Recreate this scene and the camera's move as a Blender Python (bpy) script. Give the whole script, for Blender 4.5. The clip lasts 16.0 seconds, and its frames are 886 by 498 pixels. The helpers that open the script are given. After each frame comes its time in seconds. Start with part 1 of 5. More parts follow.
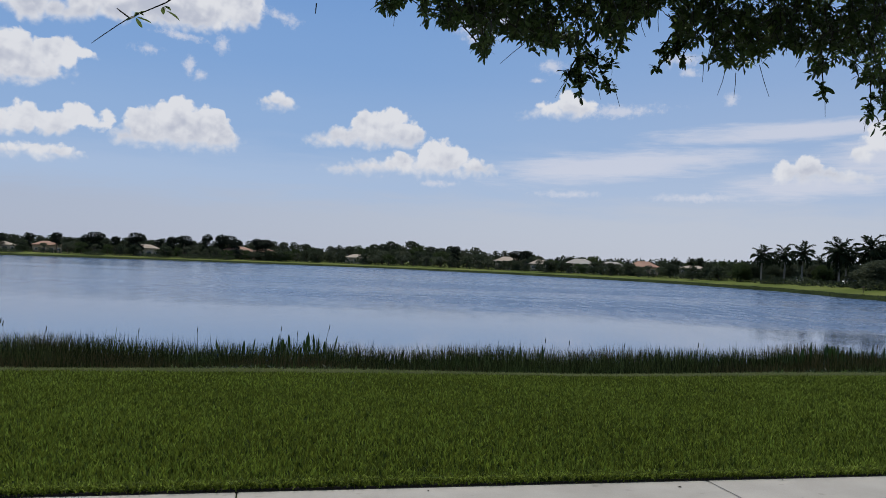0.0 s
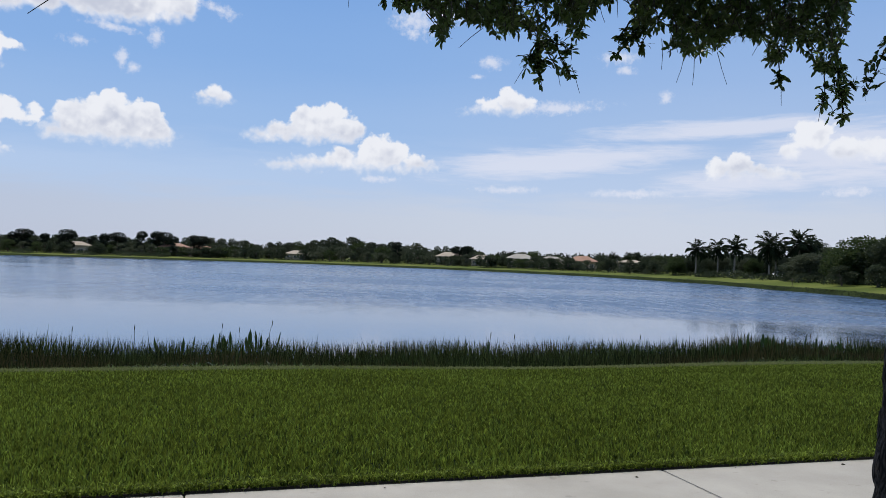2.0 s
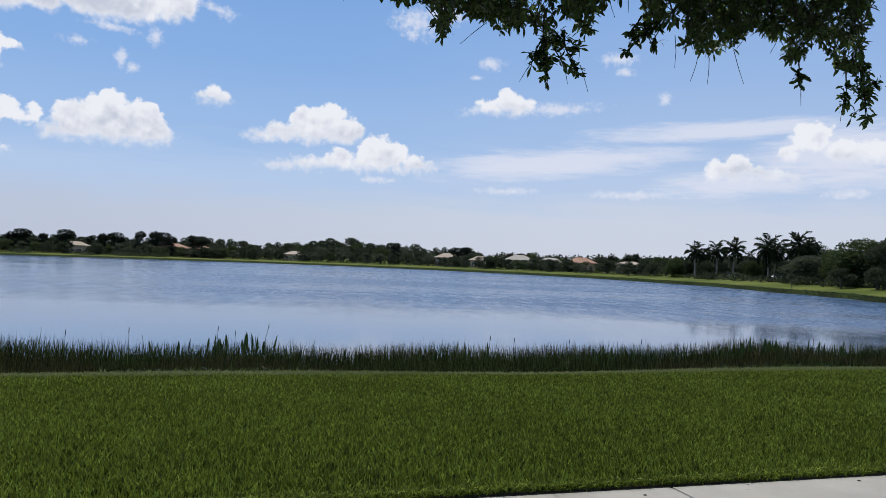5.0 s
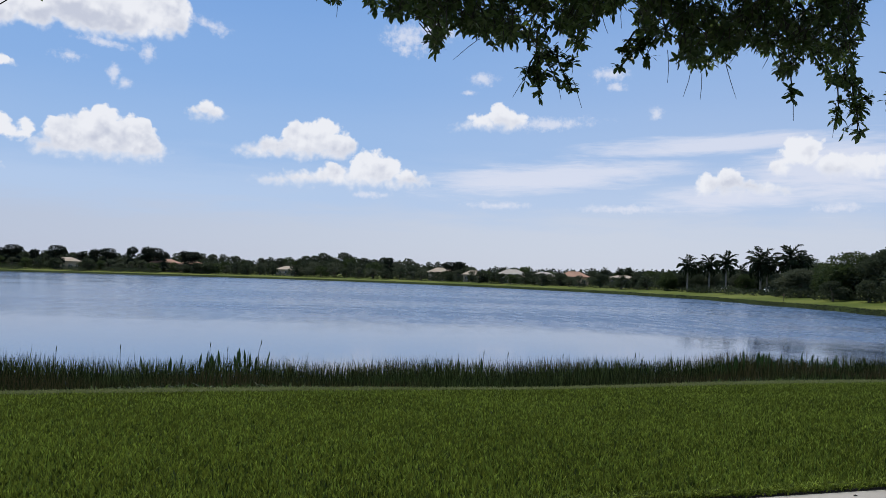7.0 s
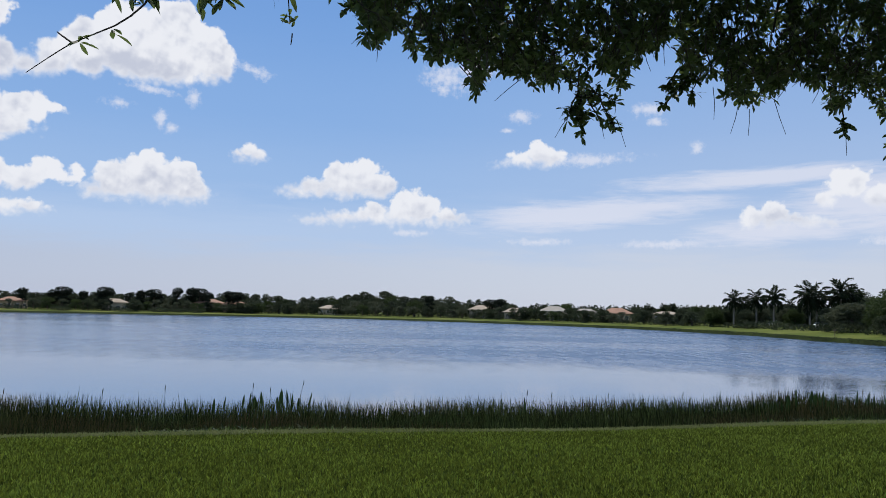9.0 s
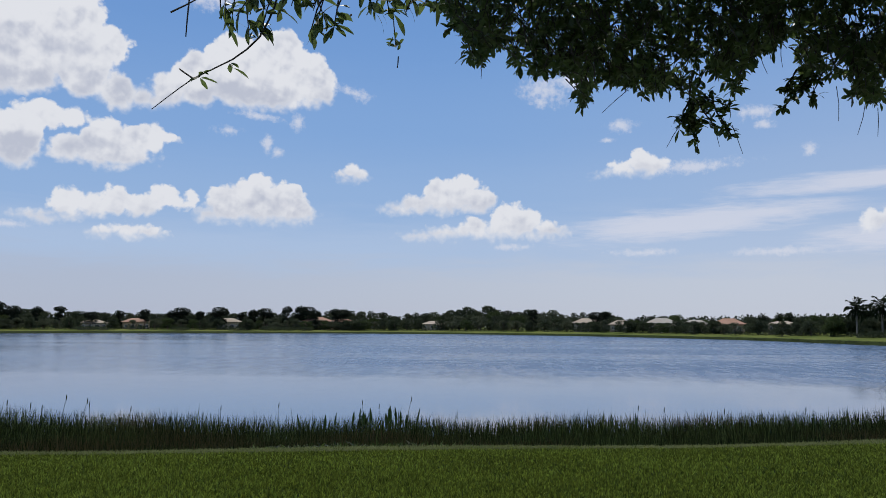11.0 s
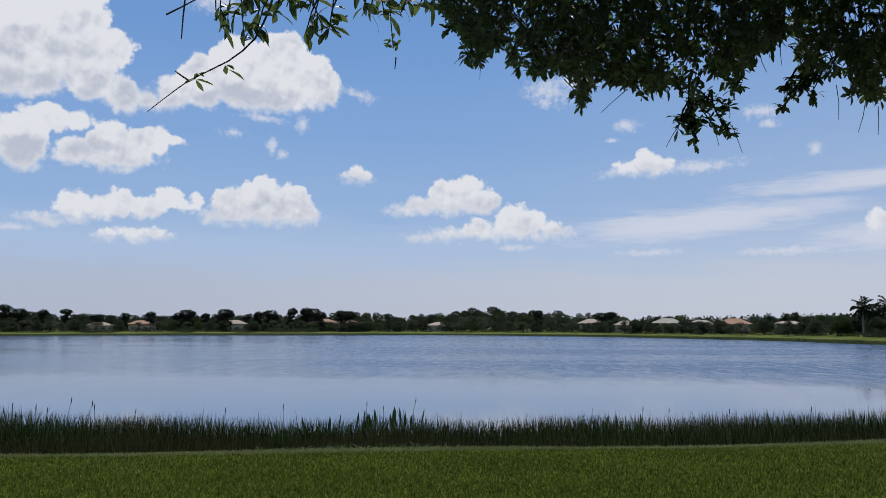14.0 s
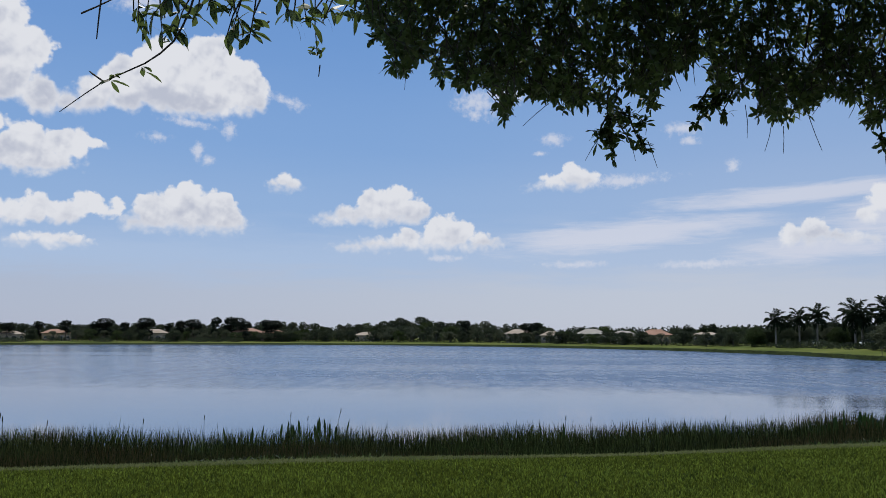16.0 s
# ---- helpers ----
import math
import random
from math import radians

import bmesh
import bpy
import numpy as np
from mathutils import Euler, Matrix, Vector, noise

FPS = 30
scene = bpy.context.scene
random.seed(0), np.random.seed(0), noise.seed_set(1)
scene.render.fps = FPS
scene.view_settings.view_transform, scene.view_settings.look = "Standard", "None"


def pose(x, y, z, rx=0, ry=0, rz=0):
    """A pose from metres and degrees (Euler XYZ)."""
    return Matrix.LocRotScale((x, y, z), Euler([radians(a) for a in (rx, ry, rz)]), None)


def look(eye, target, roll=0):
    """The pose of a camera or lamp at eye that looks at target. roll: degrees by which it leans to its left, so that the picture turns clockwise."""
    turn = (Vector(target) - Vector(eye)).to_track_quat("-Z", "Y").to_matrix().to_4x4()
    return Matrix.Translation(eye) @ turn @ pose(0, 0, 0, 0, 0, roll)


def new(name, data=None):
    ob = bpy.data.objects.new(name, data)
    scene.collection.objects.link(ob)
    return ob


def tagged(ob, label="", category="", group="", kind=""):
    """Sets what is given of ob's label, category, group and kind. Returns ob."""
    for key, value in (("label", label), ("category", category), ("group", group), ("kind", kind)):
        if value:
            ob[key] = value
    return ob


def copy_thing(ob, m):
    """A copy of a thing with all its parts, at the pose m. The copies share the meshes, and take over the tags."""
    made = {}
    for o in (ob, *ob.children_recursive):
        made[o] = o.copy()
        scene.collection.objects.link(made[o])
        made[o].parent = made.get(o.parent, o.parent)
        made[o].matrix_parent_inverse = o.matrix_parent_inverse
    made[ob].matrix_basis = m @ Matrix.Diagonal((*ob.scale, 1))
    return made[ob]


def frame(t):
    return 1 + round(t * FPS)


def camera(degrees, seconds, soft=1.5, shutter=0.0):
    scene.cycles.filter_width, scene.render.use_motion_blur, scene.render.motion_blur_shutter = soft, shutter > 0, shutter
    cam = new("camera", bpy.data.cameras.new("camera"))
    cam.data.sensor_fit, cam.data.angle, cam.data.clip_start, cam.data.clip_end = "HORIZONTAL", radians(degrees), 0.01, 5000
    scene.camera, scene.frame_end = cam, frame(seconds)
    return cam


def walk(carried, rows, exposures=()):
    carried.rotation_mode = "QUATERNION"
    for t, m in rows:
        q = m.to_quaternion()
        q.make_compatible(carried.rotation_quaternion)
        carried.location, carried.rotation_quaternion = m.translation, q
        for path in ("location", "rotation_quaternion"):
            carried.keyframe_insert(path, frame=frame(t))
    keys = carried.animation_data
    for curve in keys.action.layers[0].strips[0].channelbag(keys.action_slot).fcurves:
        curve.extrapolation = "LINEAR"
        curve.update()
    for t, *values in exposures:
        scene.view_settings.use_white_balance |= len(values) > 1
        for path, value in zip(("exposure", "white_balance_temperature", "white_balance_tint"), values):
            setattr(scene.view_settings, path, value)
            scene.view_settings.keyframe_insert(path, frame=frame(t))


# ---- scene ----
import functools

cam = camera(57.46, 16.0, soft=0.62)

# seconds, place, turn (Euler degrees)
PATH = [
    (0.0, 0.000, -0.000, 1.600, 90.980, -2.100, -0.000),
    (0.5, -0.002, 0.008, 1.605, 90.924, -1.526, -3.135),
    (1.0, -0.068, 0.021, 1.591, 90.826, -1.729, -4.120),
    (1.5, -0.097, 0.056, 1.581, 90.870, -1.770, -4.127),
    (2.0, -0.098, 0.143, 1.562, 90.813, -1.759, -4.172),
    (2.5, -0.040, 0.329, 1.587, 90.603, -1.853, -4.375),
    (3.0, -0.012, 0.402, 1.574, 90.750, -1.379, -3.708),
    (3.5, -0.019, 0.400, 1.583, 90.815, -1.502, -3.708),
    (6.0, -0.114, 0.422, 1.606, 91.055, -1.894, -4.661),
    (6.5, -0.101, 0.423, 1.606, 91.605, -1.615, -4.756),
    (7.0, -0.092, 0.433, 1.611, 91.927, -1.706, -4.755),
    (7.5, -0.087, 0.447, 1.613, 92.098, -1.656, -4.716),
    (8.0, -0.088, 0.464, 1.618, 92.625, -1.762, -4.477),
    (8.5, -0.093, 0.484, 1.639, 94.323, -1.729, -3.874),
    (9.0, -0.101, 0.504, 1.647, 94.522, -1.185, -1.860),
    (9.5, -0.111, 0.517, 1.658, 94.985, -1.133, 1.494),
    (10.0, -0.126, 0.525, 1.668, 95.403, -0.470, 4.508),
    (12.5, -0.155, 0.550, 1.667, 95.491, -0.112, 5.723),
    (13.0, -0.148, 0.552, 1.669, 95.533, 0.018, 5.713),
    (13.5, -0.131, 0.547, 1.667, 95.536, -0.019, 5.650),
    (14.0, -0.117, 0.545, 1.667, 95.536, 0.006, 5.792),
    (14.5, -0.101, 0.535, 1.666, 95.771, -0.137, 4.903),
    (15.0, -0.089, 0.519, 1.666, 95.964, -0.207, 3.175),
    (15.5, -0.086, 0.523, 1.665, 96.200, -0.211, 1.933),
    (16.0, -0.083, 0.526, 1.659, 96.248, -0.165, 0.702),
]
walk(cam, [(t, pose(x, y, z, rx, ry, rz)) for t, x, y, z, rx, ry, rz in PATH],
     exposures=[(0, -0.14), (0.5, 0.02), (1.5, 0.1), (9.0, 0.08), (10.0, -0.05), (12.5, -0.09), (16, -0.1)])

SUN_EL, SUN_AZ = 60.0, -18.0        # degrees; azimuth from +y, clockwise
WATER_Z = -1.6


# ---------------------------------------------------------------- node helpers
def nd(tree, kind, inputs=None, **props):
    n = tree.nodes.new(kind)
    for k, v in props.items():
        setattr(n, k, v)
    for k, v in (inputs or {}).items():
        if isinstance(v, bpy.types.NodeSocket):
            tree.links.new(v, n.inputs[k])
        else:
            n.inputs[k].default_value = v
    return n


def m_(tree, op, a, b=0.0, c=0.0, clamp=False):
    n = nd(tree, "ShaderNodeMath", {0: a, 1: b, 2: c}, operation=op, use_clamp=clamp)
    return n.outputs[0]


def smooth(tree, v, lo, hi, a=0.0, b=1.0):
    n = nd(tree, "ShaderNodeMapRange", {"Value": v, "From Min": lo, "From Max": hi, "To Min": a, "To Max": b},
           interpolation_type="SMOOTHSTEP")
    return n.outputs[0]


def mixc(tree, f, a, b):
    n = nd(tree, "ShaderNodeMix", data_type="RGBA")
    for i, v in ((0, f), (6, a), (7, b)):
        if isinstance(v, bpy.types.NodeSocket):
            tree.links.new(v, n.inputs[i])
        else:
            n.inputs[i].default_value = v if i == 0 else (*v, 1)
    return n.outputs[2]


def noise_(tree, vec, scale, detail=4.0, rough=0.5, distortion=0.0):
    n = nd(tree, "ShaderNodeTexNoise", {"Vector": vec, "Scale": scale, "Detail": detail, "Roughness": rough, "Distortion": distortion})
    return n.outputs[0]


# ---------------------------------------------------------------- sky with fair-weather clouds
world = bpy.data.worlds.new("sky")
scene.world = world
world.use_nodes = True
wt = world.node_tree
wt.nodes.clear()
sky = nd(wt, "ShaderNodeTexSky", sky_type="NISHITA", sun_disc=False, sun_elevation=radians(SUN_EL),
         sun_rotation=radians(SUN_AZ), altitude=0.0, air_density=1.0, dust_density=0.6, ozone_density=2.0)
direction = nd(wt, "ShaderNodeTexCoord").outputs["Generated"]
sep = nd(wt, "ShaderNodeSeparateXYZ", {0: direction})
az = m_(wt, "MULTIPLY", m_(wt, "ARCTAN2", sep.outputs[0], sep.outputs[1]), 57.2958)
el = m_(wt, "MULTIPLY", m_(wt, "ARCSINE", sep.outputs[2]), 57.2958)
sph = nd(wt, "ShaderNodeCombineXYZ", {0: az, 1: el, 2: 0.0}).outputs[0]
n_big = noise_(wt, sph, 0.42, 7.0, 0.56)
n_up = noise_(wt, nd(wt, "ShaderNodeVectorMath", {0: sph, 1: (-0.25, 0.55, 0.0)}, operation="ADD").outputs[0], 0.42, 5.0, 0.55)
n_fine = noise_(wt, sph, 2.2, 6.0, 0.62)
fibre = nd(wt, "ShaderNodeMapping", {"Vector": sph, "Rotation": (0, 0, radians(-6)), "Scale": (0.12, 0.9, 1)}).outputs[0]
n_streak = noise_(wt, fibre, 1.0, 6.0, 0.6, 0.4)
n_fibre = noise_(wt, fibre, 3.2, 5.0, 0.65, 0.6)
# the ground on which the heaps are drawn wanders a little, so that no lobe is a true ellipse
wander = nd(wt, "ShaderNodeTexNoise", {"Vector": sph, "Scale": 0.8, "Detail": 3.0, "Roughness": 0.55}).outputs["Color"]
wander = nd(wt, "ShaderNodeVectorMath", {0: wander, 1: (0.5, 0.5, 0.5)}, operation="SUBTRACT").outputs[0]
sph_w = nd(wt, "ShaderNodeVectorMath", {0: wander, 1: (1.5, 1.0, 0.0), 2: sph}, operation="MULTIPLY_ADD").outputs[0]


@functools.lru_cache(None)
def flattened(flat):
    return nd(wt, "ShaderNodeVectorMath", {0: sph_w, 1: (1 / flat, 1, 0)}, operation="MULTIPLY").outputs[0]


def lobe(a, e, rx, ry, tilt=0.0):
    v = nd(wt, "ShaderNodeMapping", {"Vector": sph, "Location": (a, e, 0), "Rotation": (0, 0, radians(tilt)), "Scale": (rx, ry, 1)},
           vector_type="TEXTURE").outputs[0]
    return nd(wt, "ShaderNodeVectorMath", {0: v}, operation="LENGTH").outputs["Value"]


d_all = rise = None


def cumulus(base, top, *lobes):
    """Adds a heaped cloud with a flat base to the sky: degrees outside its rim (inside: negative), and how far up the heap, 0 to 1."""
    global d_all, rise
    d = None
    for a, e, rx, ry in lobes:
        flat = 1.0 if rx < 1.6 * ry else min(3.5, rx / ry) // 0.5 * 0.5
        far = nd(wt, "ShaderNodeVectorMath", {0: flattened(flat), 1: (a / flat, e, 0)}, operation="DISTANCE").outputs["Value"]
        far = m_(wt, "SUBTRACT", far, math.sqrt(rx * ry) if flat == 1.0 else ry)
        d = far if d is None else nd(wt, "ShaderNodeMath", {0: d, 1: far, 2: 0.45}, operation="SMOOTH_MIN").outputs[0]
    d = m_(wt, "MAXIMUM", d, m_(wt, "MULTIPLY_ADD", m_(wt, "SUBTRACT", base, el), 0.8, 0.02))
    up = m_(wt, "DIVIDE", m_(wt, "SUBTRACT", el, base), top - base)
    if d_all is None:
        d_all, rise = d, up
        return
    near = m_(wt, "LESS_THAN", d, d_all)
    rise = m_(wt, "MULTIPLY_ADD", near, m_(wt, "SUBTRACT", up, rise), rise)
    d_all = m_(wt, "MINIMUM", d, d_all)


cumulus(7.15, 10.7, (-18.7, 8.9, 1.45, 1.65), (-20.4, 8.3, 1.4, 1.3), (-16.5, 8.8, 1.2, 1.3), (-15.7, 7.9, 1.1, 0.85), (-21.5, 7.5, 1.2, 0.55), (-18.5, 7.9, 3.6, 0.95))
cumulus(10.2, 11.5, (-12.0, 10.75, 0.62, 0.6), (-12.7, 10.5, 0.65, 0.33), (-11.4, 10.6, 0.6, 0.35))
cumulus(7.95, 10.9, (-4.2, 9.5, 1.3, 1.25), (-5.8, 9.3, 1.3, 1.0), (-2.8, 8.9, 1.2, 0.9), (-7.3, 8.6, 1.3, 0.62), (-8.7, 8.25, 1.0, 0.33), (-5.0, 8.5, 3.4, 0.6))
cumulus(6.2, 8.6, (-1.0, 7.5, 1.25, 1.0), (0.5, 7.2, 1.3, 0.85), (-3.3, 6.9, 1.5, 0.8), (-5.5, 6.5, 1.4, 0.5), (2.1, 6.7, 1.2, 0.6), (-0.6, 8.3, 0.8, 0.5), (-7.0, 6.25, 1.0, 0.28), (-1.5, 6.7, 4.0, 0.5))
cumulus(6.3, 9.4, (-30.6, 7.9, 1.2, 0.8), (-27.6, 8.2, 1.1, 0.9), (-24.8, 8.6, 0.9, 0.85), (-29.1, 7.8, 1.5, 0.7), (-26.2, 8.0, 1.3, 0.72), (-22.9, 8.7, 0.55, 0.5), (-23.6, 8.2, 0.9, 0.42), (-32.3, 6.9, 1.3, 0.33))
cumulus(5.75, 6.9, (-27.0, 6.25, 1.15, 0.55), (-25.7, 6.15, 1.0, 0.32), (-28.3, 6.05, 0.9, 0.28))
cumulus(14.5, 20.5, (-20.5, 17.4, 2.2, 2.2), (-17.2, 18.3, 1.9, 2.1), (-15.3, 17.2, 1.7, 1.8), (-22.8, 16.6, 1.8, 1.8), (-24.8, 15.6, 1.3, 1.1), (-18.5, 16.0, 4.8, 1.2), (-14.2, 16.5, 1.2, 0.9), (-25.3, 14.9, 1.0, 0.6))
cumulus(13.7, 22.0, (-33.5, 18.5, 3.0, 3.0), (-30.6, 19.3, 1.9, 2.1), (-28.3, 18.1, 1.2, 1.2), (-30.0, 16.5, 1.8, 1.8), (-34.0, 15.9, 3.0, 1.5), (-27.9, 15.3, 1.4, 1.0), (-26.3, 15.0, 0.8, 0.6), (-32.0, 22.5, 4.0, 3.0))
cumulus(9.8, 13.9, (-32.0, 13.4, 2.6, 0.8), (-33.8, 11.6, 2.1, 1.4), (-28.5, 11.9, 2.0, 1.35), (-26.0, 12.4, 1.6, 1.0), (-30.6, 11.4, 1.5, 0.9), (-24.5, 12.5, 0.8, 0.35), (-27.5, 11.2, 2.0, 0.8))
cumulus(10.45, 12.0, (8.6, 11.2, 1.15, 0.78), (7.2, 10.95, 1.1, 0.5), (6.2, 10.65, 0.7, 0.22), (9.6, 11.15, 0.8, 0.5))
cumulus(6.15, 7.9, (24.1, 7.0, 0.95, 0.85), (22.9, 6.7, 0.9, 0.55), (25.4, 6.5, 1.2, 0.45), (26.8, 6.3, 1.0, 0.22))
cumulus(7.0, 9.6, (28.1, 8.8, 0.9, 0.75), (29.0, 8.6, 1.0, 0.75), (30.6, 7.9, 1.4, 0.75), (32.3, 7.8, 1.5, 0.8), (27.2, 8.0, 0.7, 0.45))
w_all = None
for wisp in ((12.2, 10.85, 2.9, 0.42, 3), (7.2, 13.9, 0.9, 0.4), (19.3, 11.5, 0.45, 0.45), (8.4, 5.1, 1.9, 0.26), (-0.6, 5.6, 1.3, 0.22), (17.2, 5.0, 3.2, 0.3),
             (30.6, 5.1, 1.3, 0.3), (-17.9, 12.6, 0.35, 0.5), (-17.2, 12.0, 0.4, 0.4), (-15.9, 14.1, 0.4, 0.5), (-18.8, 14.4, 1.7, 0.26, -7), (-20.5, 13.3, 0.9, 0.35),
             (-11.8, 16.2, 1.3, 0.4, -18), (16.2, 14.2, 1.2, 0.42), (16.6, 13.3, 0.6, 0.25), (-22.0, 21.8, 2.0, 0.8), (-33.8, 6.3, 1.4, 0.25), (6.2, 12.9, 0.5, 0.18), (1.7, 16.5, 1.6, 0.9), (3.9, 17.0, 1.8, 0.7), (1.6, 15.7, 0.8, 0.4)):
    w_ = lobe(*wisp)
    w_all = w_ if w_all is None else m_(wt, "MINIMUM", w_all, w_)
# heaps overhead and behind, where the view never goes
away = smooth(wt, m_(wt, "MAXIMUM", m_(wt, "SUBTRACT", el, 25.0), m_(wt, "SUBTRACT", m_(wt, "ABSOLUTE", az), 40.0)), 0.0, 6.0)
n_over = noise_(wt, direction, 3.2, 6.0, 0.55)


def billow(shift):
    """Cauliflower bulges, two sizes, on a wandering ground, about -0.5 to 0.5."""
    v = nd(wt, "ShaderNodeVectorMath", {0: sph, 1: (*shift, 0.0)}, operation="ADD").outputs[0]
    wob = nd(wt, "ShaderNodeTexNoise", {"Vector": v, "Scale": 0.9, "Detail": 4.0}).outputs["Color"]
    v = nd(wt, "ShaderNodeVectorMath", {0: wob, 1: (0.9, 0.9, 0.0), 2: v}, operation="MULTIPLY_ADD").outputs[0]
    v1 = nd(wt, "ShaderNodeTexVoronoi", {"Vector": v, "Scale": 1.0, "Smoothness": 0.3}, voronoi_dimensions="2D", feature="SMOOTH_F1").outputs["Distance"]
    v2 = nd(wt, "ShaderNodeTexVoronoi", {"Vector": v, "Scale": 2.6, "Smoothness": 0.3}, voronoi_dimensions="2D", feature="SMOOTH_F1").outputs["Distance"]
    return m_(wt, "ADD", m_(wt, "MULTIPLY", m_(wt, "SUBTRACT", v1, 0.4), 0.6), m_(wt, "MULTIPLY", m_(wt, "SUBTRACT", v2, 0.4), 0.3))


n_soft = noise_(wt, sph, 0.33, 2.0, 0.5)
n_soft_up = noise_(wt, nd(wt, "ShaderNodeVectorMath", {0: sph, 1: (-0.4, 0.9, 0.0)}, operation="ADD").outputs[0], 0.33, 2.0, 0.5)
puff, puff_up = billow((0.0, 0.0)), billow((-0.14, 0.34))
edge = m_(wt, "ADD", m_(wt, "MULTIPLY", puff, 0.6), m_(wt, "ADD", m_(wt, "MULTIPLY", m_(wt, "SUBTRACT", n_big, 0.5), 0.35), m_(wt, "MULTIPLY", m_(wt, "SUBTRACT", n_fine, 0.5), 0.30)))
d_ragged = m_(wt, "ADD", d_all, edge)
# crisp on top, frayed towards the base
fray = smooth(wt, rise, 0.6, 0.0, 0.17, 0.42)
heap_cover = smooth(wt, m_(wt, "DIVIDE", d_ragged, fray), 0.75, -0.9)
over_cover = m_(wt, "MULTIPLY", smooth(wt, n_over, 0.52, 0.6), away)
wisp_cover = smooth(wt, m_(wt, "ADD", w_all, m_(wt, "ADD", m_(wt, "MULTIPLY", m_(wt, "SUBTRACT", n_fine, 0.5), 2.6), m_(wt, "MULTIPLY", m_(wt, "SUBTRACT", n_big, 0.5), 2.2))), 1.35, -0.1, 0.0, 0.75)
veil = m_(wt, "MINIMUM", m_(wt, "MINIMUM", lobe(12.6, 7.15, 9.6, 1.15, 5), lobe(22.5, 9.25, 9.0, 0.75, 2)), m_(wt, "MINIMUM", lobe(31.0, 7.6, 7.0, 2.3, 2), lobe(24.0, 5.7, 6.0, 0.9, 2)))
fibres = m_(wt, "ADD", m_(wt, "MULTIPLY", m_(wt, "SUBTRACT", n_streak, 0.5), 1.5), m_(wt, "MULTIPLY", m_(wt, "SUBTRACT", n_fibre, 0.5), 0.7))
veil_cover = smooth(wt, m_(wt, "ADD", veil, fibres), 1.2, 0.35, 0.0, 0.78)
# lit from above: where the heap thins upward it is white, its base greyer
bulge = m_(wt, "ADD", m_(wt, "MULTIPLY", m_(wt, "SUBTRACT", puff_up, puff), 0.42), m_(wt, "ADD", m_(wt, "MULTIPLY", m_(wt, "SUBTRACT", n_up, n_big), 0.45), m_(wt, "MULTIPLY", m_(wt, "SUBTRACT", n_soft_up, n_soft), 1.9)))
lit = smooth(wt, m_(wt, "ADD", bulge, m_(wt, "MULTIPLY", m_(wt, "MINIMUM", rise, 1.0), 0.62)), -0.12, 0.5)
thick = smooth(wt, d_ragged, 0.1, -0.7)
shade_f = m_(wt, "MULTIPLY", m_(wt, "SUBTRACT", 1.0, lit), m_(wt, "MULTIPLY_ADD", thick, 0.8, 0.2))
cloud_col = mixc(wt, shade_f, (8.7, 8.9, 9.5), (5.8, 6.2, 7.4))
# pale, milky air low down, clear blue higher up
air = mixc(wt, smooth(wt, az, -34.0, 22.0), (4.7, 5.4, 7.3), (6.0, 6.6, 8.1))
for e0, e1, tone in ((2.9, 5.6, (4.5, 5.9, 8.6)), (5.4, 9.0, (3.2, 5.0, 8.3)), (9.0, 14.0, (2.45, 4.4, 8.1)), (13.0, 23.0, (1.55, 3.5, 7.6))):
    wavy = m_(wt, "ADD", el, m_(wt, "MULTIPLY", m_(wt, "SUBTRACT", n_streak, 0.5), 3.0 if e0 < 8 else 1.0))
    air = mixc(wt, smooth(wt, wavy, e0, e1), air, tone)
c = mixc(wt, smooth(wt, el, 45.0, 18.0, 0.0, 0.85), sky.outputs[0], air)
c = mixc(wt, m_(wt, "MULTIPLY", smooth(wt, az, -8.0, 26.0, 0.0, 0.2), smooth(wt, el, 26.0, 8.0)), c, (6.6, 7.1, 8.4))      # thin haze on the sunnier side
c = mixc(wt, veil_cover, c, (7.6, 7.9, 9.1))
c = mixc(wt, wisp_cover, c, (7.8, 8.1, 9.2))
c = mixc(wt, over_cover, c, (8.0, 8.3, 9.0))
c = mixc(wt, heap_cover, c, cloud_col)
bg = nd(wt, "ShaderNodeBackground", {"Color": c, "Strength": 0.09})
nd(wt, "ShaderNodeOutputWorld", {"Surface": bg.outputs[0]})

sun = new("sun", bpy.data.lights.new("sun", "SUN"))
sun.data.energy, sun.data.angle, sun.data.color = 3.6, radians(0.53), (1.0, 0.95, 0.86)
a_, e_ = radians(SUN_AZ), radians(SUN_EL)
sun.matrix_world = look((0, 0, 0), (-math.sin(a_) * math.cos(e_), -math.cos(a_) * math.cos(e_), -math.sin(e_)))


# ---------------------------------------------------------------- materials
def material(name, roughness=0.7, metallic=0.0):
    m = bpy.data.materials.new(name)
    m.use_nodes = True
    t = m.node_tree
    b = t.nodes["Principled BSDF"]
    b.inputs["Roughness"].default_value, b.inputs["Metallic"].default_value = roughness, metallic
    return m, t, b


def obj_vec(t, world_space=True):
    return nd(t, "ShaderNodeNewGeometry").outputs["Position"] if world_space else nd(t, "ShaderNodeTexCoord").outputs["Object"]


def bump(t, b, height, strength=0.3, distance=0.02):
    n = nd(t, "ShaderNodeBump", {"Height": height, "Strength": strength, "Distance": distance})
    t.links.new(n.outputs[0], b.inputs["Normal"])


